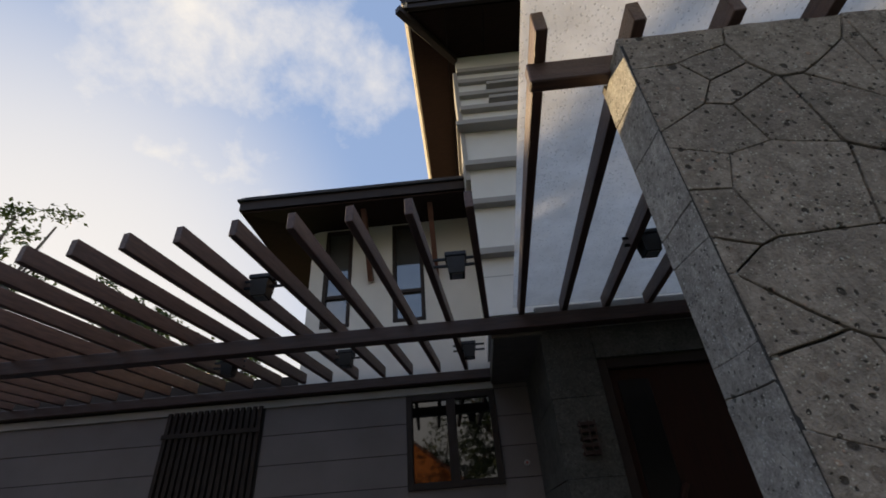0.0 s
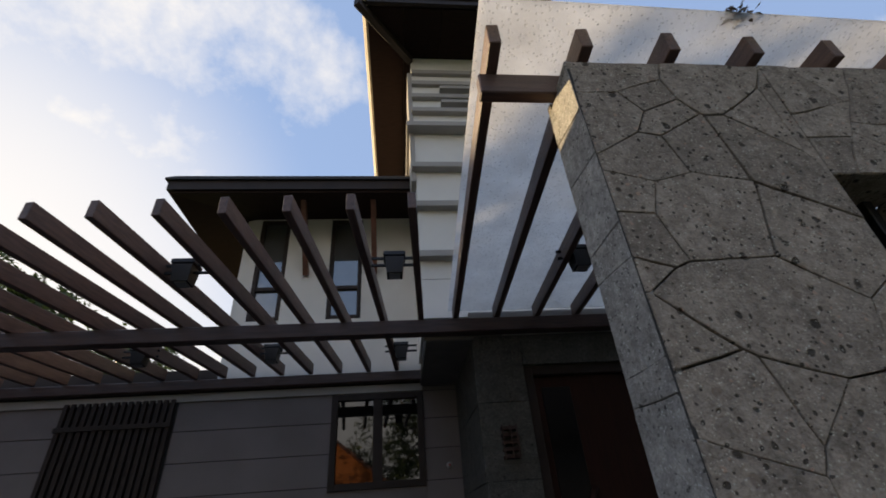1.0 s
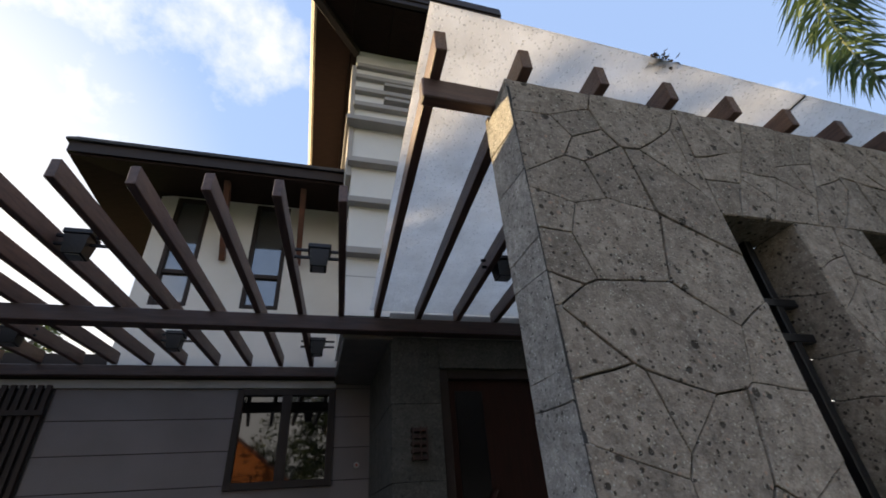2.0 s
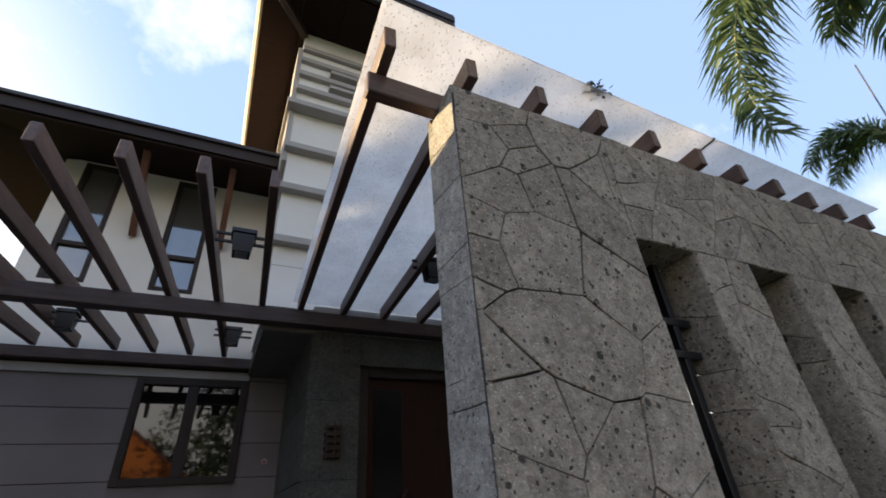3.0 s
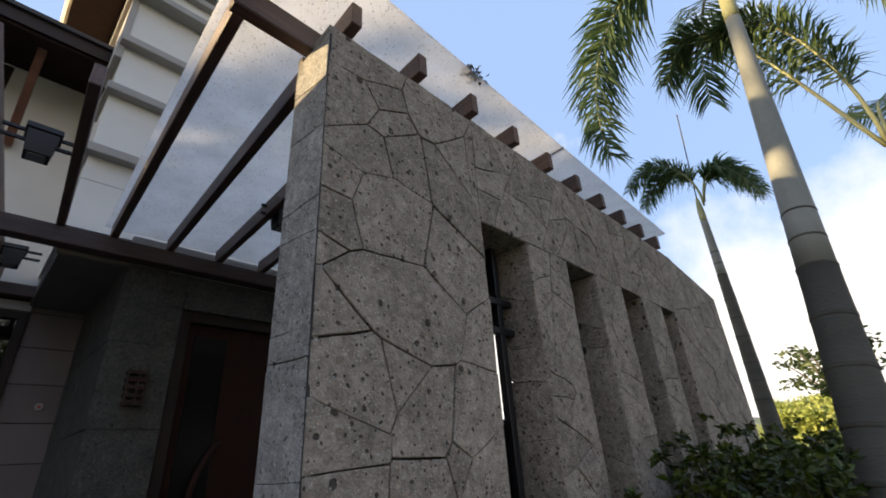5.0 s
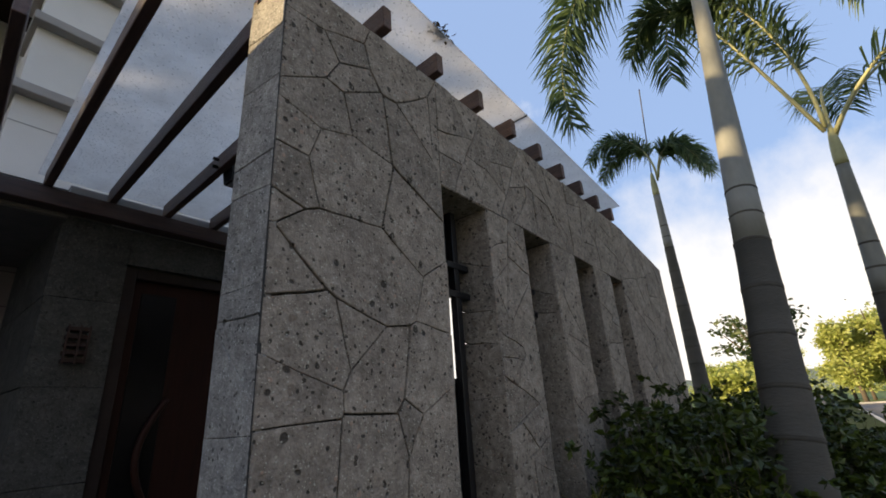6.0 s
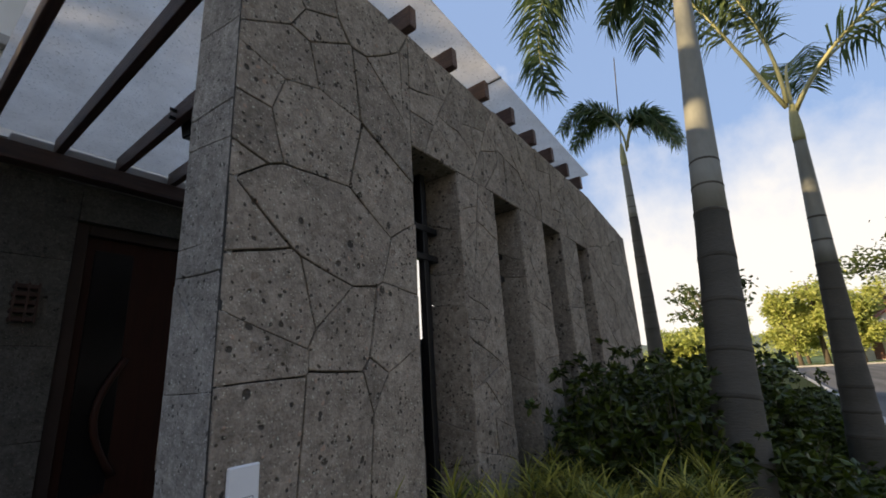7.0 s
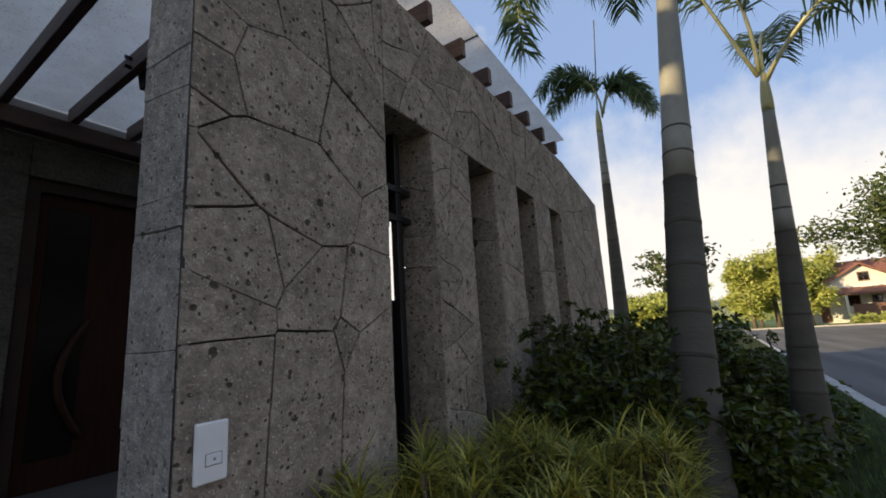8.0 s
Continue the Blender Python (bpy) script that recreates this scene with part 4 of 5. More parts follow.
# ---- plants ----
def leaves(name, centres, size, mat, parent, seed, droop=0.3, slim=0.35, per=1):
    """Many small pointed leaves, each a bent diamond, at the points given."""
    rng = np.random.default_rng(seed)
    c = np.repeat(np.asarray(centres, float), per, 0)
    n = len(c)
    d = rng.normal(size=(n, 3))
    d[:, 2] = d[:, 2] * 0.6 - droop * 0.3
    d /= np.linalg.norm(d, axis=1)[:, None]
    s = np.cross(d, rng.normal(size=(n, 3)))
    s /= np.linalg.norm(s, axis=1)[:, None]
    up = np.cross(s, d)
    L = size * rng.uniform(0.6, 1.3, n)[:, None]
    w = L * slim
    v = np.stack([c, c + d * L * 0.5 + s * w * 0.5 + up * L * 0.06, c + d * L - up * L * 0.08, c + d * L * 0.5 - s * w * 0.5 + up * L * 0.06], 1).reshape(-1, 3)
    f = [(4 * i, 4 * i + 1, 4 * i + 2, 4 * i + 3) for i in range(n)]
    return mesh(name, v, f, mat, parent)


def clumps(rng, n, centre, radii, flat=0.0):
    """Points gathered in clumps inside an ellipsoid."""
    pts = []
    for _ in range(n):
        while True:
            p = np.array([rng.uniform(-1, 1) for _ in range(3)])
            if 0.25 < np.dot(p, p) < 1:
                break
        pts.append(np.array(centre) + p * np.array(radii))
    return pts


def frond(root, azimuth, rise, length, bend, seed, leaflet=0.36, count=62, early=False, start=0.26, path=None, plume=0.0):
    """A feather leaf: a curved midrib and drooping leaflets on both sides. Returns both meshes' data."""
    rng = random.Random(seed)
    a = radians(azimuth)
    pts, el = [Vector(root)], radians(rise)
    n = 16
    for k in range(n):
        el -= radians(bend) / n * ((2.6 * max(0.0, 1 - 2.0 * k / n) + 0.35) if early else (0.4 + 1.2 * k / n))
        pts.append(pts[-1] + Vector((math.cos(a) * math.cos(el), math.sin(a) * math.cos(el), math.sin(el))) * length / n)
    if path:
        p0, p1, p2, p3 = (Vector(v) for v in path)
        pts = [p0 * (1 - u) ** 3 + p1 * 3 * u * (1 - u) ** 2 + p2 * 3 * u * u * (1 - u) + p3 * u ** 3 for u in (k / n for k in range(n + 1))]
    radii = [0.018 * (1 - 0.85 * k / n) for k in range(n + 1)]
    rib = tube(pts, radii, 5)
    vs, fs = [], []
    for side in (-1, 1):
        for k in range(count):
            t = start + (1 - start) * (k + rng.random() * 0.6) / count
            i = min(n - 1, int(t * n))
            p = pts[i].lerp(pts[i + 1], t * n - i)
            d = (pts[i + 1] - pts[i]).normalized()
            out_v = d.cross(Vector((0, 0, 1))).normalized() * side
            turn = Matrix.Rotation(radians(rng.uniform(-plume, plume)), 3, d)
            out_v = turn @ out_v
            up = out_v.cross(d) * side
            l = leaflet * (0.45 + 0.75 * math.sin(math.pi * min(1, 0.12 + 0.86 * t))) * rng.uniform(0.8, 1.1)
            way = (d * rng.uniform(0.45, 0.8) + out_v * rng.uniform(0.6, 1.0) + up * rng.uniform(-0.1, 0.5)).normalized()
            w = 0.025 * leaflet * rng.uniform(0.8, 1.25)
            wide = way.cross(up).normalized() * w
            mid = p + way * l * 0.5 + Vector((0, 0, -l * 0.06))
            tip = p + way * l * 0.92 + Vector((0, 0, -l * rng.uniform(0.3, 0.6)))
            b = len(vs)
            vs += [p - wide * 0.6, p + wide * 0.6, mid + wide, mid - wide, tip]
            fs += [(b, b + 1, b + 2, b + 3), (b + 3, b + 2, b + 4)]
    return rib, (vs, fs)


def palm(name_label, foot, top, girth, fronds, shaft, seed, leaflet=0.36, rings=0.24, smooth=99.0, curves=(), plume=35.0):
    foot, top = Vector(foot), Vector(top)
    t = thing("palm_tree", name_label, "palm tree", "palms", at=foot)
    rng = random.Random(seed)
    h = (top - foot).length
    pts, rad, z = [], [], 0.0
    levels = [0.0]
    while levels[-1] < h:
        levels.append(levels[-1] + rng.uniform(0.75, 1.25) * rings)
        if levels[-1] > smooth:
            break
    ringed = min(levels[-1], h)
    levels[-1] = ringed
    for a, b in zip(levels[:-1], levels[1:]):
        for s, o in ((0.0, 0.985), (0.012, 1.022), (0.05, 1.02), (0.075, 1.0), (0.5, 0.985), (0.93, 0.995), (0.985, 0.99)):
            q = (a + (b - a) * s) / h
            pts.append((top - foot) * q + Vector((math.sin(q * 3.1) * 0.03, 0, 0)))
            flare = 1 + 0.35 * math.exp(-q * h / 0.35)
            rad.append((girth[0] + (girth[1] - girth[0]) * q) * flare * (o if s < 0.5 else o))
    vs, fs = tube(pts, rad, 18)
    trunk = mesh("trunk", vs, fs, M_TRUNK, t, "grey ringed trunk", True)
    for a in levels[1:]:
        q = a / h
        c = (top - foot) * q + Vector((math.sin(q * 3.1) * 0.03, 0, 0))
        g = (girth[0] + (girth[1] - girth[0]) * q) * (1 + 0.35 * math.exp(-a / 0.35))
        vs, fs = tube([c + (top - foot).normalized() * o for o in (-0.014, -0.006, 0.004, 0.009)], [g * o for o in (0.99, 1.022, 1.026, 0.99)], 18)
        mesh("leaf_scar", vs, fs, M_SCAR, trunk, "dark leaf scar ring", True)
    if ringed < h:
        us = [ringed / h + (1 - ringed / h) * k / 8 for k in range(9)]
        vs, fs = tube([(top - foot) * q + Vector((math.sin(q * 3.1) * 0.03, 0, 0)) for q in us], [(girth[0] + (girth[1] - girth[0]) * q) * 0.985 for q in us], 18)
        upper = mesh("upper_trunk", vs, fs, M_UPPER, t, "smooth pale grey-green upper trunk", True)
        for a in (ringed + 0.18, ringed + 0.36):
            q = a / h
            c = (top - foot) * q + Vector((math.sin(q * 3.1) * 0.03, 0, 0))
            g = girth[0] + (girth[1] - girth[0]) * q
            vs, fs = tube([c + (top - foot).normalized() * o for o in (-0.012, -0.005, 0.004, 0.008)], [g * o for o in (0.97, 1.01, 1.015, 0.97)], 18)
            mesh("leaf_scar", vs, fs, M_SCAR, upper, "dark leaf scar ring", True)
    way = (top - foot).normalized()
    sp = [(top - foot) + way * shaft * k / 8 for k in range(9)]
    vs, fs = tube(sp, [girth[1] * r for r in (1.02, 1.04, 1.02, 0.97, 0.9, 0.8, 0.68, 0.54, 0.38)], 14)
    mesh("crownshaft", vs, fs, M_SHAFT, t, "smooth yellow-green crownshaft", True)
    for k, (az, rise, length, bend, *old) in enumerate(fronds):
        root = sp[5] + way * shaft * 0.04 * k
        rib, lf = frond(root, az, rise, length, bend, seed * 31 + k, leaflet * (1.2 if old else 1.0), 96 if old else 66, bool(old))
        r = mesh("frond", rib[0], rib[1], M_SHAFT, t, "feathery drooping frond", True)
        mesh("foliage", lf[0], lf[1], M_FROND, r, "dark green leaflets")
    for k, way_points in enumerate(curves):
        local = [Vector(v) - foot for v in way_points]
        rib, lf = frond(local[0], 0, 0, 1, 0, seed * 57 + k, leaflet, 240, path=local, plume=plume, start=0.25)
        r = mesh("frond", rib[0], rib[1], M_SHAFT, t, "feathery arching frond", True)
        mesh("foliage", lf[0], lf[1], M_FROND, r, "dark green leaflets")
    return t


palm("tall palm with a grey ringed trunk standing in the hedge", (2.02, -0.905, 0.0), (2.83, -1.195, 4.05), (0.128, 0.053),
     ((20, 40, 1.75, 120), (-40, 45, 2.3, 130), (-110, 30, 2.2, 120), (200, 40, 2.0, 110), (150, 60, 2.0, 90)), 1.0, 1, 0.42, 0.27, 1.86, (((3.0, -1.2, 4.95), (2.85, -0.75, 5.6), (2.8, 0.15, 4.6), (2.8, -0.03, 3.38)),), 85.0)
palm("slender palm beside the verge with three green leaf stalks", (3.55, -1.55, -0.02), (3.62, -1.70, 2.62), (0.112, 0.042),
     ((-62, 62, 2.2, 110), (-15, 72, 1.7, 100), (-110, 58, 2.0, 120)), 0.34, 2, 0.42, 0.2, 1.6,
     (((3.6, -1.68, 2.92), (3.6, -1.35, 3.9), (3.6, -0.98, 5.5), (3.6, -0.5, 4.4)), ((3.6, -1.69, 2.95), (3.65, -1.75, 3.6), (3.6, -1.5, 4.9), (3.5, -1.0, 4.5))), 50.0)
palm("distant slim palm behind the end of the stone wall", (6.5, 0.14, 0.0), (6.55, 0.08, 4.08), (0.13, 0.05),
     (), 0.4, 3, 0.33, 0.3, 2.9,
     (((6.5, 0.0, 4.3), (6.5, -0.05, 5.0), (6.4, 0.5, 5.6), (6.35, 0.95, 4.95)), ((6.5, 0.0, 4.3), (6.6, -0.05, 5.0), (6.7, 0.45, 5.5), (6.75, 0.9, 4.75)),
      ((6.5, -0.02, 4.35), (6.45, -0.1, 4.9), (6.4, -0.45, 5.05), (6.35, -0.72, 4.1)), ((6.5, -0.02, 4.35), (6.6, -0.1, 4.9), (6.7, -0.45, 5.1), (6.75, -0.75, 4.3))), 60.0)
spear = bpy.data.objects["palm_tree.002"]
bar("spear_leaf", (0.05, -0.06, 4.4), (0.09, -0.20, 6.1), 0.016, 0.016, M_TRUNK, spear, label="upright unopened leaf")


def shrub(x, y, h, r, seed, n=420):
    t = thing("shrub", "dense dark green broad-leaved hedge shrub", "shrub", "hedge shrubs", at=(x, y, 0))
    rng = random.Random(seed)
    stems_v, stems_f = [], []
    tips = []
    for k in range(24):
        a, q = rng.uniform(0, 6.28), rng.uniform(0.2, 1.0)
        top_p = Vector((math.cos(a) * r * q, math.sin(a) * r * q, h * rng.uniform(0.6, 1.05) * (1.05 - 0.3 * q)))
        v, f = tube([(0, 0, 0), top_p * 0.5 + Vector((0, 0, 0.05)), top_p], [0.004, 0.003, 0.001], 5)
        b = len(stems_v)
        stems_v += v
        stems_f += [tuple(i + b for i in g) for g in f]
        for s in range(16):
            s2 = rng.uniform(0.15, 1.0)
            tips.append(top_p * s2 + Vector((rng.gauss(0, 0.085), rng.gauss(0, 0.085), rng.gauss(0, 0.06))))
    mesh("stem", stems_v, stems_f, M_BARK, t)
    leaves("foliage", tips, 0.055, M_HEDGE, t, seed, per=n // len(tips) + 1 if n > len(tips) else 4, slim=0.52)
    return t


rng_s = random.Random(4)
k = 0
for x in np.arange(1.98, 6.0, 0.40):
    for y, top_h in ((-0.28, 1.12), (-0.64, 1.08), (-0.98, 0.97), (-1.32, 0.74)):
        if (y < -1.2 and x < 4.0) or abs(x - 2.05) + abs(y + 0.9) < 0.25 or abs(x - 3.55) + abs(y + 1.47) < 0.2:
            continue
        shrub(x + rng_s.uniform(-0.12, 0.12), y + rng_s.uniform(-0.08, 0.08), top_h + rng_s.uniform(-0.12, 0.10), 0.30, 200 + k, 4600)
        k += 1


for x in np.arange(0.8, 5.0, 0.45):
    shrub(x + rng_s.uniform(-0.1, 0.1), 0.72 + rng_s.uniform(-0.08, 0.08), 1.0 + rng_s.uniform(-0.1, 0.1), 0.30, 300 + k, 1500)
    k += 1


# low growth round the palms' feet, up to the kerb
for x, y, h in ((2.45, -1.22, 0.42), (2.75, -1.30, 0.36), (3.05, -1.26, 0.46), (3.3, -1.40, 0.38), (3.35, -1.15, 0.55), (3.9, -1.62, 0.36), (4.25, -1.7, 0.34), (4.6, -1.6, 0.4)):
    shrub(x, y, h, 0.20, 400 + k, 1400)
    k += 1


def strap_plant(x, y, h, seed):
    t = thing("strap_leaf_plant", "clump of yellow-green striped strap leaves", "plant", "strap-leaf plants", at=(x, y, 0))
    rng = random.Random(seed)
    for c in range(7):
        cx, cy, ch = rng.uniform(-0.11, 0.11), rng.uniform(-0.11, 0.11), h * rng.uniform(0.5, 0.98)
        vs, fs = [], []
        for k in range(30):
            a, el = rng.uniform(0, 6.28), rng.uniform(-0.15, 1.15)
            l, w = rng.uniform(0.10, 0.19), rng.uniform(0.004, 0.007)
            p = Vector((cx, cy, ch + rng.uniform(-0.06, 0.02)))
            side = Vector((-math.sin(a), math.cos(a), 0)) * w
            b = len(vs)
            for s in range(4):
                vs += [p - side * (1 - 0.28 * s), p + side * (1 - 0.28 * s)]
                p = p + Vector((math.cos(a) * math.cos(el), math.sin(a) * math.cos(el), math.sin(el))) * l / 3
                el -= 0.24
            fs += [(b + 2 * s, b + 2 * s + 1, b + 2 * s + 3, b + 2 * s + 2) for s in range(3)]
        st = mesh("stem", *tube([(cx * 0.3, cy * 0.3, 0), (cx, cy, ch)], [0.01, 0.007], 5), M_BARK, t)
        mesh("rosette", vs, fs, M_STRAP, st)
    return t


k = 0
for x in np.arange(0.48, 1.85, 0.17):
    for y in (-0.14, -0.32, -0.50, -0.68, -0.86):
        if x < 0.48 + 0.55 * (-y - 0.14):
            continue
        strap_plant(x + rng_s.uniform(-0.05, 0.05), y + rng_s.uniform(-0.05, 0.05), 0.585 + rng_s.uniform(-0.07, 0.07), 400 + k)
        k += 1


def tree(label, foot, height, crown, mat, seed, leaf=0.25, branches=9, per=60):
    t = thing("tree", label, "tree", at=foot)
    rng = random.Random(seed)
    vs, fs = tube([(0, 0, 0), (0.1, 0.05, height * 0.3), (0.0, 0.1, height * 0.62)], [height * 0.03, height * 0.022, height * 0.012], 9)
    pts = []
    for k in range(branches):
        a = 6.283 * k / branches + rng.uniform(-0.3, 0.3)
        z0 = height * rng.uniform(0.28, 0.6)
        end = Vector((math.cos(a) * crown[0] * rng.uniform(0.5, 1), math.sin(a) * crown[1] * rng.uniform(0.5, 1), height - crown[2] * rng.uniform(0.1, 1.6)))
        start = Vector((0, 0, z0))
        v, f = tube([start, start.lerp(end, 0.5) + Vector((0, 0, height * 0.03)), end], [height * 0.011, height * 0.007, height * 0.003], 6)
        b = len(vs)
        vs += v
        fs += [tuple(i + b for i in g) for g in f]
        for c in range(6):
            q = start.lerp(end, rng.uniform(0.45, 1.08)) + Vector([rng.gauss(0, crown[0] * 0.16), rng.gauss(0, crown[1] * 0.16), rng.gauss(0, crown[2] * 0.14)])
            for _ in range(per):
                pts.append(q + Vector([rng.gauss(0, crown[0] * 0.11), rng.gauss(0, crown[1] * 0.11), rng.gauss(0, crown[2] * 0.10)]))
    mesh("trunk", vs, fs, M_BARK, t, "", True)
    leaves("crown", pts, leaf, mat, t, seed, slim=0.5)
    return t


tree("broad spreading tree with layered dark green crown across the street", (27, -12.0, -0.16), 9.0, (5.4, 5.4, 2.7), M_TREE, 50, 0.24, 20, 260)
tree("small leafy garden tree beside the hedge", (11, -0.45, -0.05), 2.95, (0.8, 0.8, 0.6), M_TREE, 51, 0.13, 11, 18)
tree("tall tree behind the house", (-17.2, 10.8, -0.16), 12.4, (2.0, 2.0, 1.4), M_TREE, 52, 0.22, 9, 45)
tree("tall tree behind the house", (-11.3, 16.4, -0.16), 9.3, (1.9, 1.9, 1.2), M_TREE, 53, 0.2, 10, 45)
tree("tall tree behind the house", (-14.6, 15.4, -0.16), 10.9, (1.6, 1.6, 1.1), M_TREE, 54, 0.2, 8, 40)
tree("small garden tree beside the house", (-9.2, 9.2, -0.16), 6.9, (0.85, 0.85, 0.7), M_TREE, 55, 0.16, 12, 60)
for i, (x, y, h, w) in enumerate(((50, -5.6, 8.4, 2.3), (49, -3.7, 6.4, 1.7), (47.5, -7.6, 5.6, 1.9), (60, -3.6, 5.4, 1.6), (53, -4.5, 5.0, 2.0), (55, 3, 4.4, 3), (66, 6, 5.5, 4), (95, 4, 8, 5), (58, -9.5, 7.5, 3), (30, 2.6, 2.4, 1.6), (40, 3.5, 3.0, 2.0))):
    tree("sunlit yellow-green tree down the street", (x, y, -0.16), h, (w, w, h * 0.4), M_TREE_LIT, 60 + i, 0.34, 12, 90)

# far hills and woods
hv, hf = [], []
for i in range(61):
    y = -420 + i * 14
    hgt = 16 + 14 * noise.noise((i * 0.11, 2.3, 0)) + 5 * noise.noise((i * 0.45, 7.7, 0))
    hv += [(420, y, -1), (450, y, max(4, hgt) * 0.7), (500, y, max(4, hgt))]
hf = [(3 * i + k, 3 * i + k + 1, 3 * i + k + 4, 3 * i + k + 3) for i in range(60) for k in range(2)]
# distance haze is put into the hills' pale grey-green colour
M_HILL = material("hazy_wooded_hill", (0.16, 0.20, 0.17), (0.10, 0.13, 0.10), scale=0.05, rough=0.95, fine=0.6)
tagged(mesh("hills", hv, hf, M_HILL, None, "", True), "low hazy wooded hills on the horizon", "hills", kind="structure")
rng_w = random.Random(31)
wv = [(rng_w.uniform(100, 135), rng_w.uniform(-70, 60), rng_w.random() ** 1.4 * (3.2 + 2.2 * noise.noise((rng_w.random() * 9, 0, 0)))) for _ in range(9000)]
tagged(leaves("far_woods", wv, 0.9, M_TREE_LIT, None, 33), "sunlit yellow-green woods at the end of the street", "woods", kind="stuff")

# house across the street
far = thing("street_house", "white house with brown tiled roof and front gable across the street", "house", at=(54, -12.5, -0.16))
M_FWHITE = material("sunlit_white_render", (0.75, 0.73, 0.68), (0.68, 0.66, 0.6), rough=0.85)
M_TILE = material("red_brown_roof_tile", (0.24, 0.10, 0.07), (0.17, 0.07, 0.05), rough=0.8, fine=8)
M_SHUTTER = material("brown_shutter_paint", (0.20, 0.10, 0.075), rough=0.7)
box("wall", (0, -9, 0), (8, 4.2, 3.0), M_FWHITE, far, bevel=0.02)
box("gable_wall", (-0.4, -3.0, 3.0), (3.0, 3.0, 3.35), M_FWHITE, far, bevel=0.01)
mesh("gable", [(-0.4, -3.0, 3.35), (-0.4, 3.0, 3.35), (-0.4, 0, 5.15), (3.0, -3.0, 3.35), (3.0, 3.0, 3.35), (3.0, 0, 5.15)], [(0, 2, 1), (5, 3, 4), (0, 1, 4, 3), (1, 2, 5, 4), (2, 0, 3, 5)], M_FWHITE, far)


def roof_plane(name, a, b, c, d, thick=0.16):
    """A sloping slab over the corners a, b (eave) and c, d (ridge)."""
    low = [(p[0], p[1], p[2] - thick) for p in (a, b, c, d)]
    return mesh(name, [a, b, c, d] + low, [(0, 1, 2, 3), (7, 6, 5, 4), (0, 4, 5, 1), (1, 5, 6, 2), (2, 6, 7, 3), (3, 7, 4, 0)], M_TILE, far)


for side in (-1, 1):
    roof_plane("gable_roof", (-0.8, side * 3.5, 3.22), (3.4, side * 3.5, 3.22), (3.4, 0, 5.34), (-0.8, 0, 5.34))
roof_plane("main_roof", (0.2, -9.6, 3.1), (0.2, 4.8, 3.1), (4.0, 4.0, 5.9), (4.0, -9.6, 5.9))
roof_plane("main_roof", (7.8, -9.6, 3.1), (7.8, 4.8, 3.1), (4.0, 4.0, 5.9), (4.0, -9.6, 5.9))
roof_plane("porch_roof", (-2.0, -9.6, 2.62), (-2.0, 4.9, 2.62), (0.25, 4.9, 3.35), (0.25, -9.6, 3.35))
for y0, y1, z0, z1, x in ((-0.55, 0.25, 3.65, 4.5, -0.4), (0.3, 1.2, 1.45, 2.45, 0), (-1.2, -0.5, 1.7, 2.4, 0), (-5.0, -3.6, 1.1, 2.4, 0)):
    w = box("window", (x - 0.05, y0, z0), (x + 0.02, y1, z1), M_SHUTTER, far, "brown shuttered window")
    for k in (0.28, 0.72):
        box("pane", (x - 0.07, y0 + (y1 - y0) * (k - 0.2), z0 + 0.1), (x - 0.052, y0 + (y1 - y0) * (k + 0.2), z1 - 0.1), M_GLASS, w, bevel=0)
box("door", (-0.06, 2.6, 0.1), (0.02, 3.3, 2.2), M_SHUTTER, far, "brown front door")
box("front_panel", (-2.3, -9, 0.0), (-2.1, 1.3, 1.6), M_SHUTTER, far, "low brown boarded front")
for y in (-9.3, -5.0, 1.6, 4.6):
    box("porch_post", (-1.9, y - 0.1, 0), (-1.7, y + 0.1, 2.5), M_FWHITE, far)
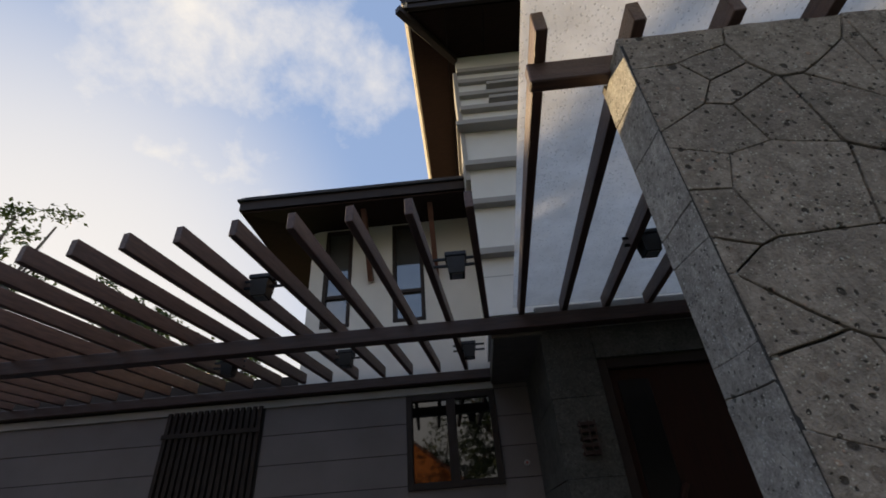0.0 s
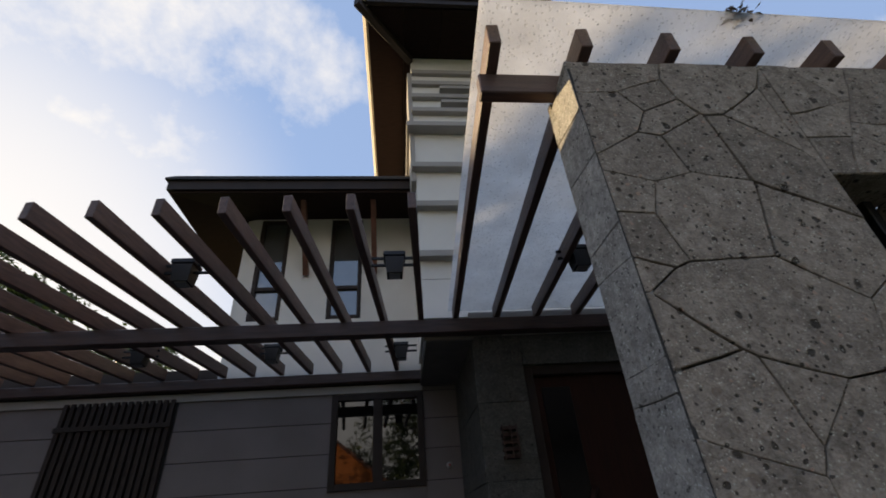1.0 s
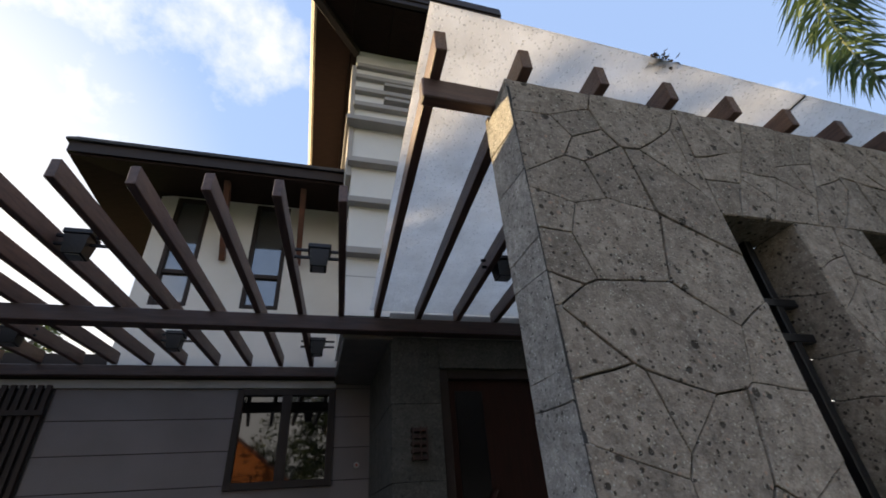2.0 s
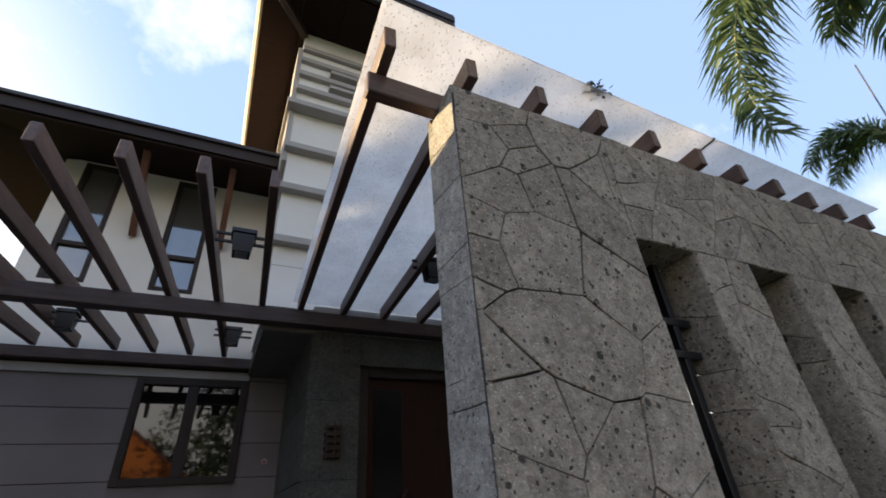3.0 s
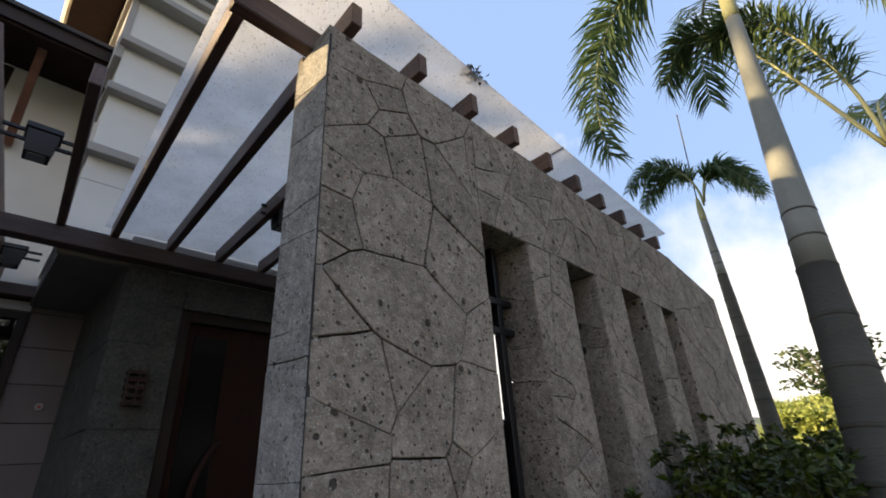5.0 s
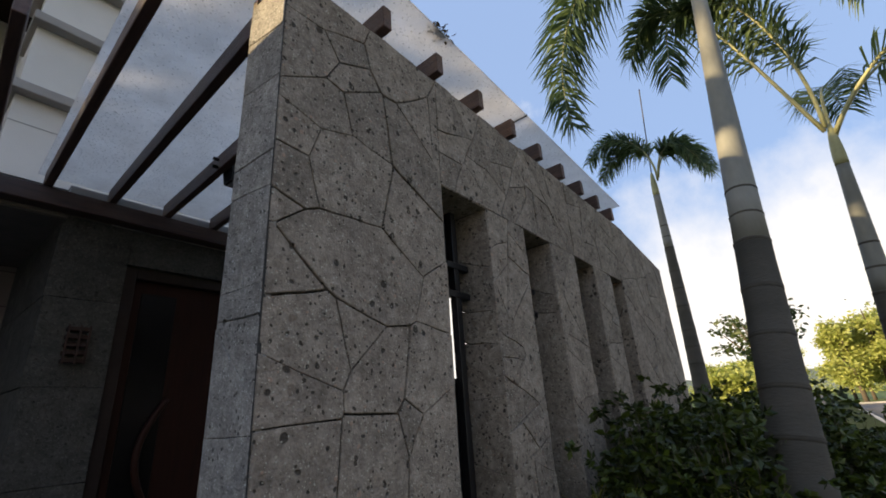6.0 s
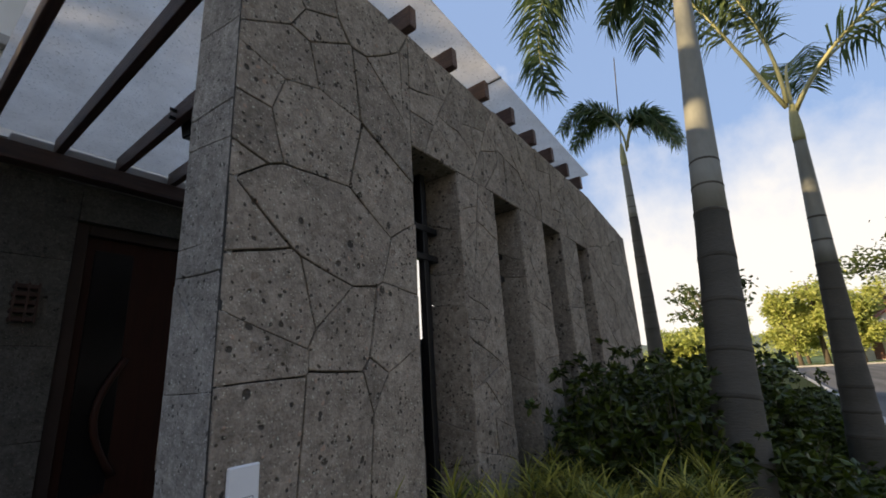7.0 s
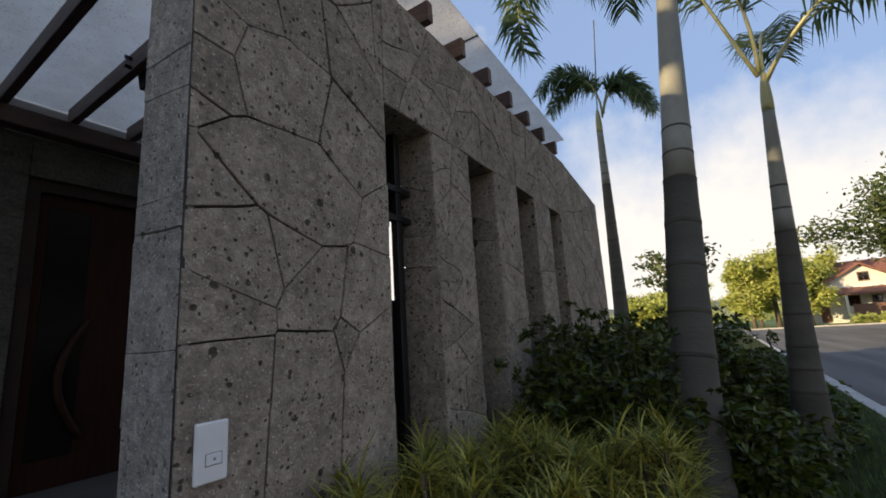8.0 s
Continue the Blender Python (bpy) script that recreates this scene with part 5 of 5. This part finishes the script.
# neighbours behind the camera, seen in the window panes, bar two added light-blocking trees
M_ORANGE = material("orange_house_render", (0.40, 0.13, 0.035), (0.32, 0.10, 0.03), rough=0.85)
back = thing("orange_house", "orange rendered gabled house across the street", "house", at=(-5.0, -19.0, -0.16))
box("wall", (-3, -6, 0), (3, 0, 4.2), M_ORANGE, back, bevel=0.02)
mesh("gable", [(-3, 0, 4.2), (3, 0, 4.2), (0, 0, 6.4), (-3, -0.3, 4.2), (3, -0.3, 4.2), (0, -0.3, 6.4)], [(2, 1, 0), (3, 4, 5), (0, 1, 4, 3), (1, 2, 5, 4), (2, 0, 3, 5)], M_ORANGE, back)
for s_side in (-1, 1):
    mesh("roof", [(s_side * 3.6, 0.6, 3.75), (s_side * 3.6, -6.5, 3.75), (0, -6.5, 6.6), (0, 0.6, 6.6), (s_side * 3.6, 0.6, 3.55), (s_side * 3.6, -6.5, 3.55), (0, -6.5, 6.4), (0, 0.6, 6.4)],
         [(0, 1, 2, 3), (7, 6, 5, 4), (0, 4, 5, 1), (1, 5, 6, 2), (2, 6, 7, 3), (3, 7, 4, 0)], M_TILE, back)
for x in (-1.6, 1.2):
    box("window", (x - 0.5, -0.02, 1.6), (x + 0.5, 0.05, 3.0), M_FWHITE, back)
# trees at x -7.5 and -14 are unseen, placed to shade the wall slots
for i, (x, y, h, w) in enumerate(((0.6, -16, 9.5, 2.6), (5.0, -17, 9, 3.5), (-3.0, -26, 9, 3.0), (-7.5, -11, 8.5, 3.6), (13, -18, 8, 3.5), (-14, -10.5, 9, 4))):
    tree("leafy street tree across the street, some added unseen to block light", (x, y, -0.16), h, (w, w, h * 0.36), M_TREE, 80 + i, 0.3, 10, 50)

# hedge strip across the street
hv = []
rng_h = random.Random(9)
for _ in range(5000):
    hv.append((43.0 + rng_h.uniform(-0.5, 0.5), rng_h.uniform(-40, -9.3), -0.1 + rng_h.random() * 0.7))
rng_g = random.Random(71)
blades = [(rng_g.uniform(1.2, 9.0), rng_g.uniform(-2.28, -1.15), 0.01) for _ in range(7000)]
gv, gf = [], []
for x, y, z in blades:
    a, l = rng_g.uniform(0, 6.28), rng_g.uniform(0.03, 0.075)
    dx, dy = math.cos(a), math.sin(a)
    b = len(gv)
    gv += [(x - dy * 0.003, y + dx * 0.003, z), (x + dy * 0.003, y - dx * 0.003, z), (x + dx * l * 0.5, y + dy * l * 0.5, z + l)]
    gf.append((b, b + 1, b + 2))
tagged(mesh("grass", gv, gf, M_BLADE), "short green grass blades of the shaded verge", "grass", kind="stuff")
rng_d = random.Random(12)
debris = leaves("leaf_litter", [(0.81 + rng_d.gauss(0, 0.035), -0.085 + rng_d.gauss(0, 0.02), R_HIGH + 0.018 + 0.004 * rng_d.random()) for _ in range(70)], 0.035, M_DEAD, None, 5, 0.0, 0.4)
tagged(debris, "small clump of dark dead leaves on the glass canopy", "leaf litter", kind="stuff")
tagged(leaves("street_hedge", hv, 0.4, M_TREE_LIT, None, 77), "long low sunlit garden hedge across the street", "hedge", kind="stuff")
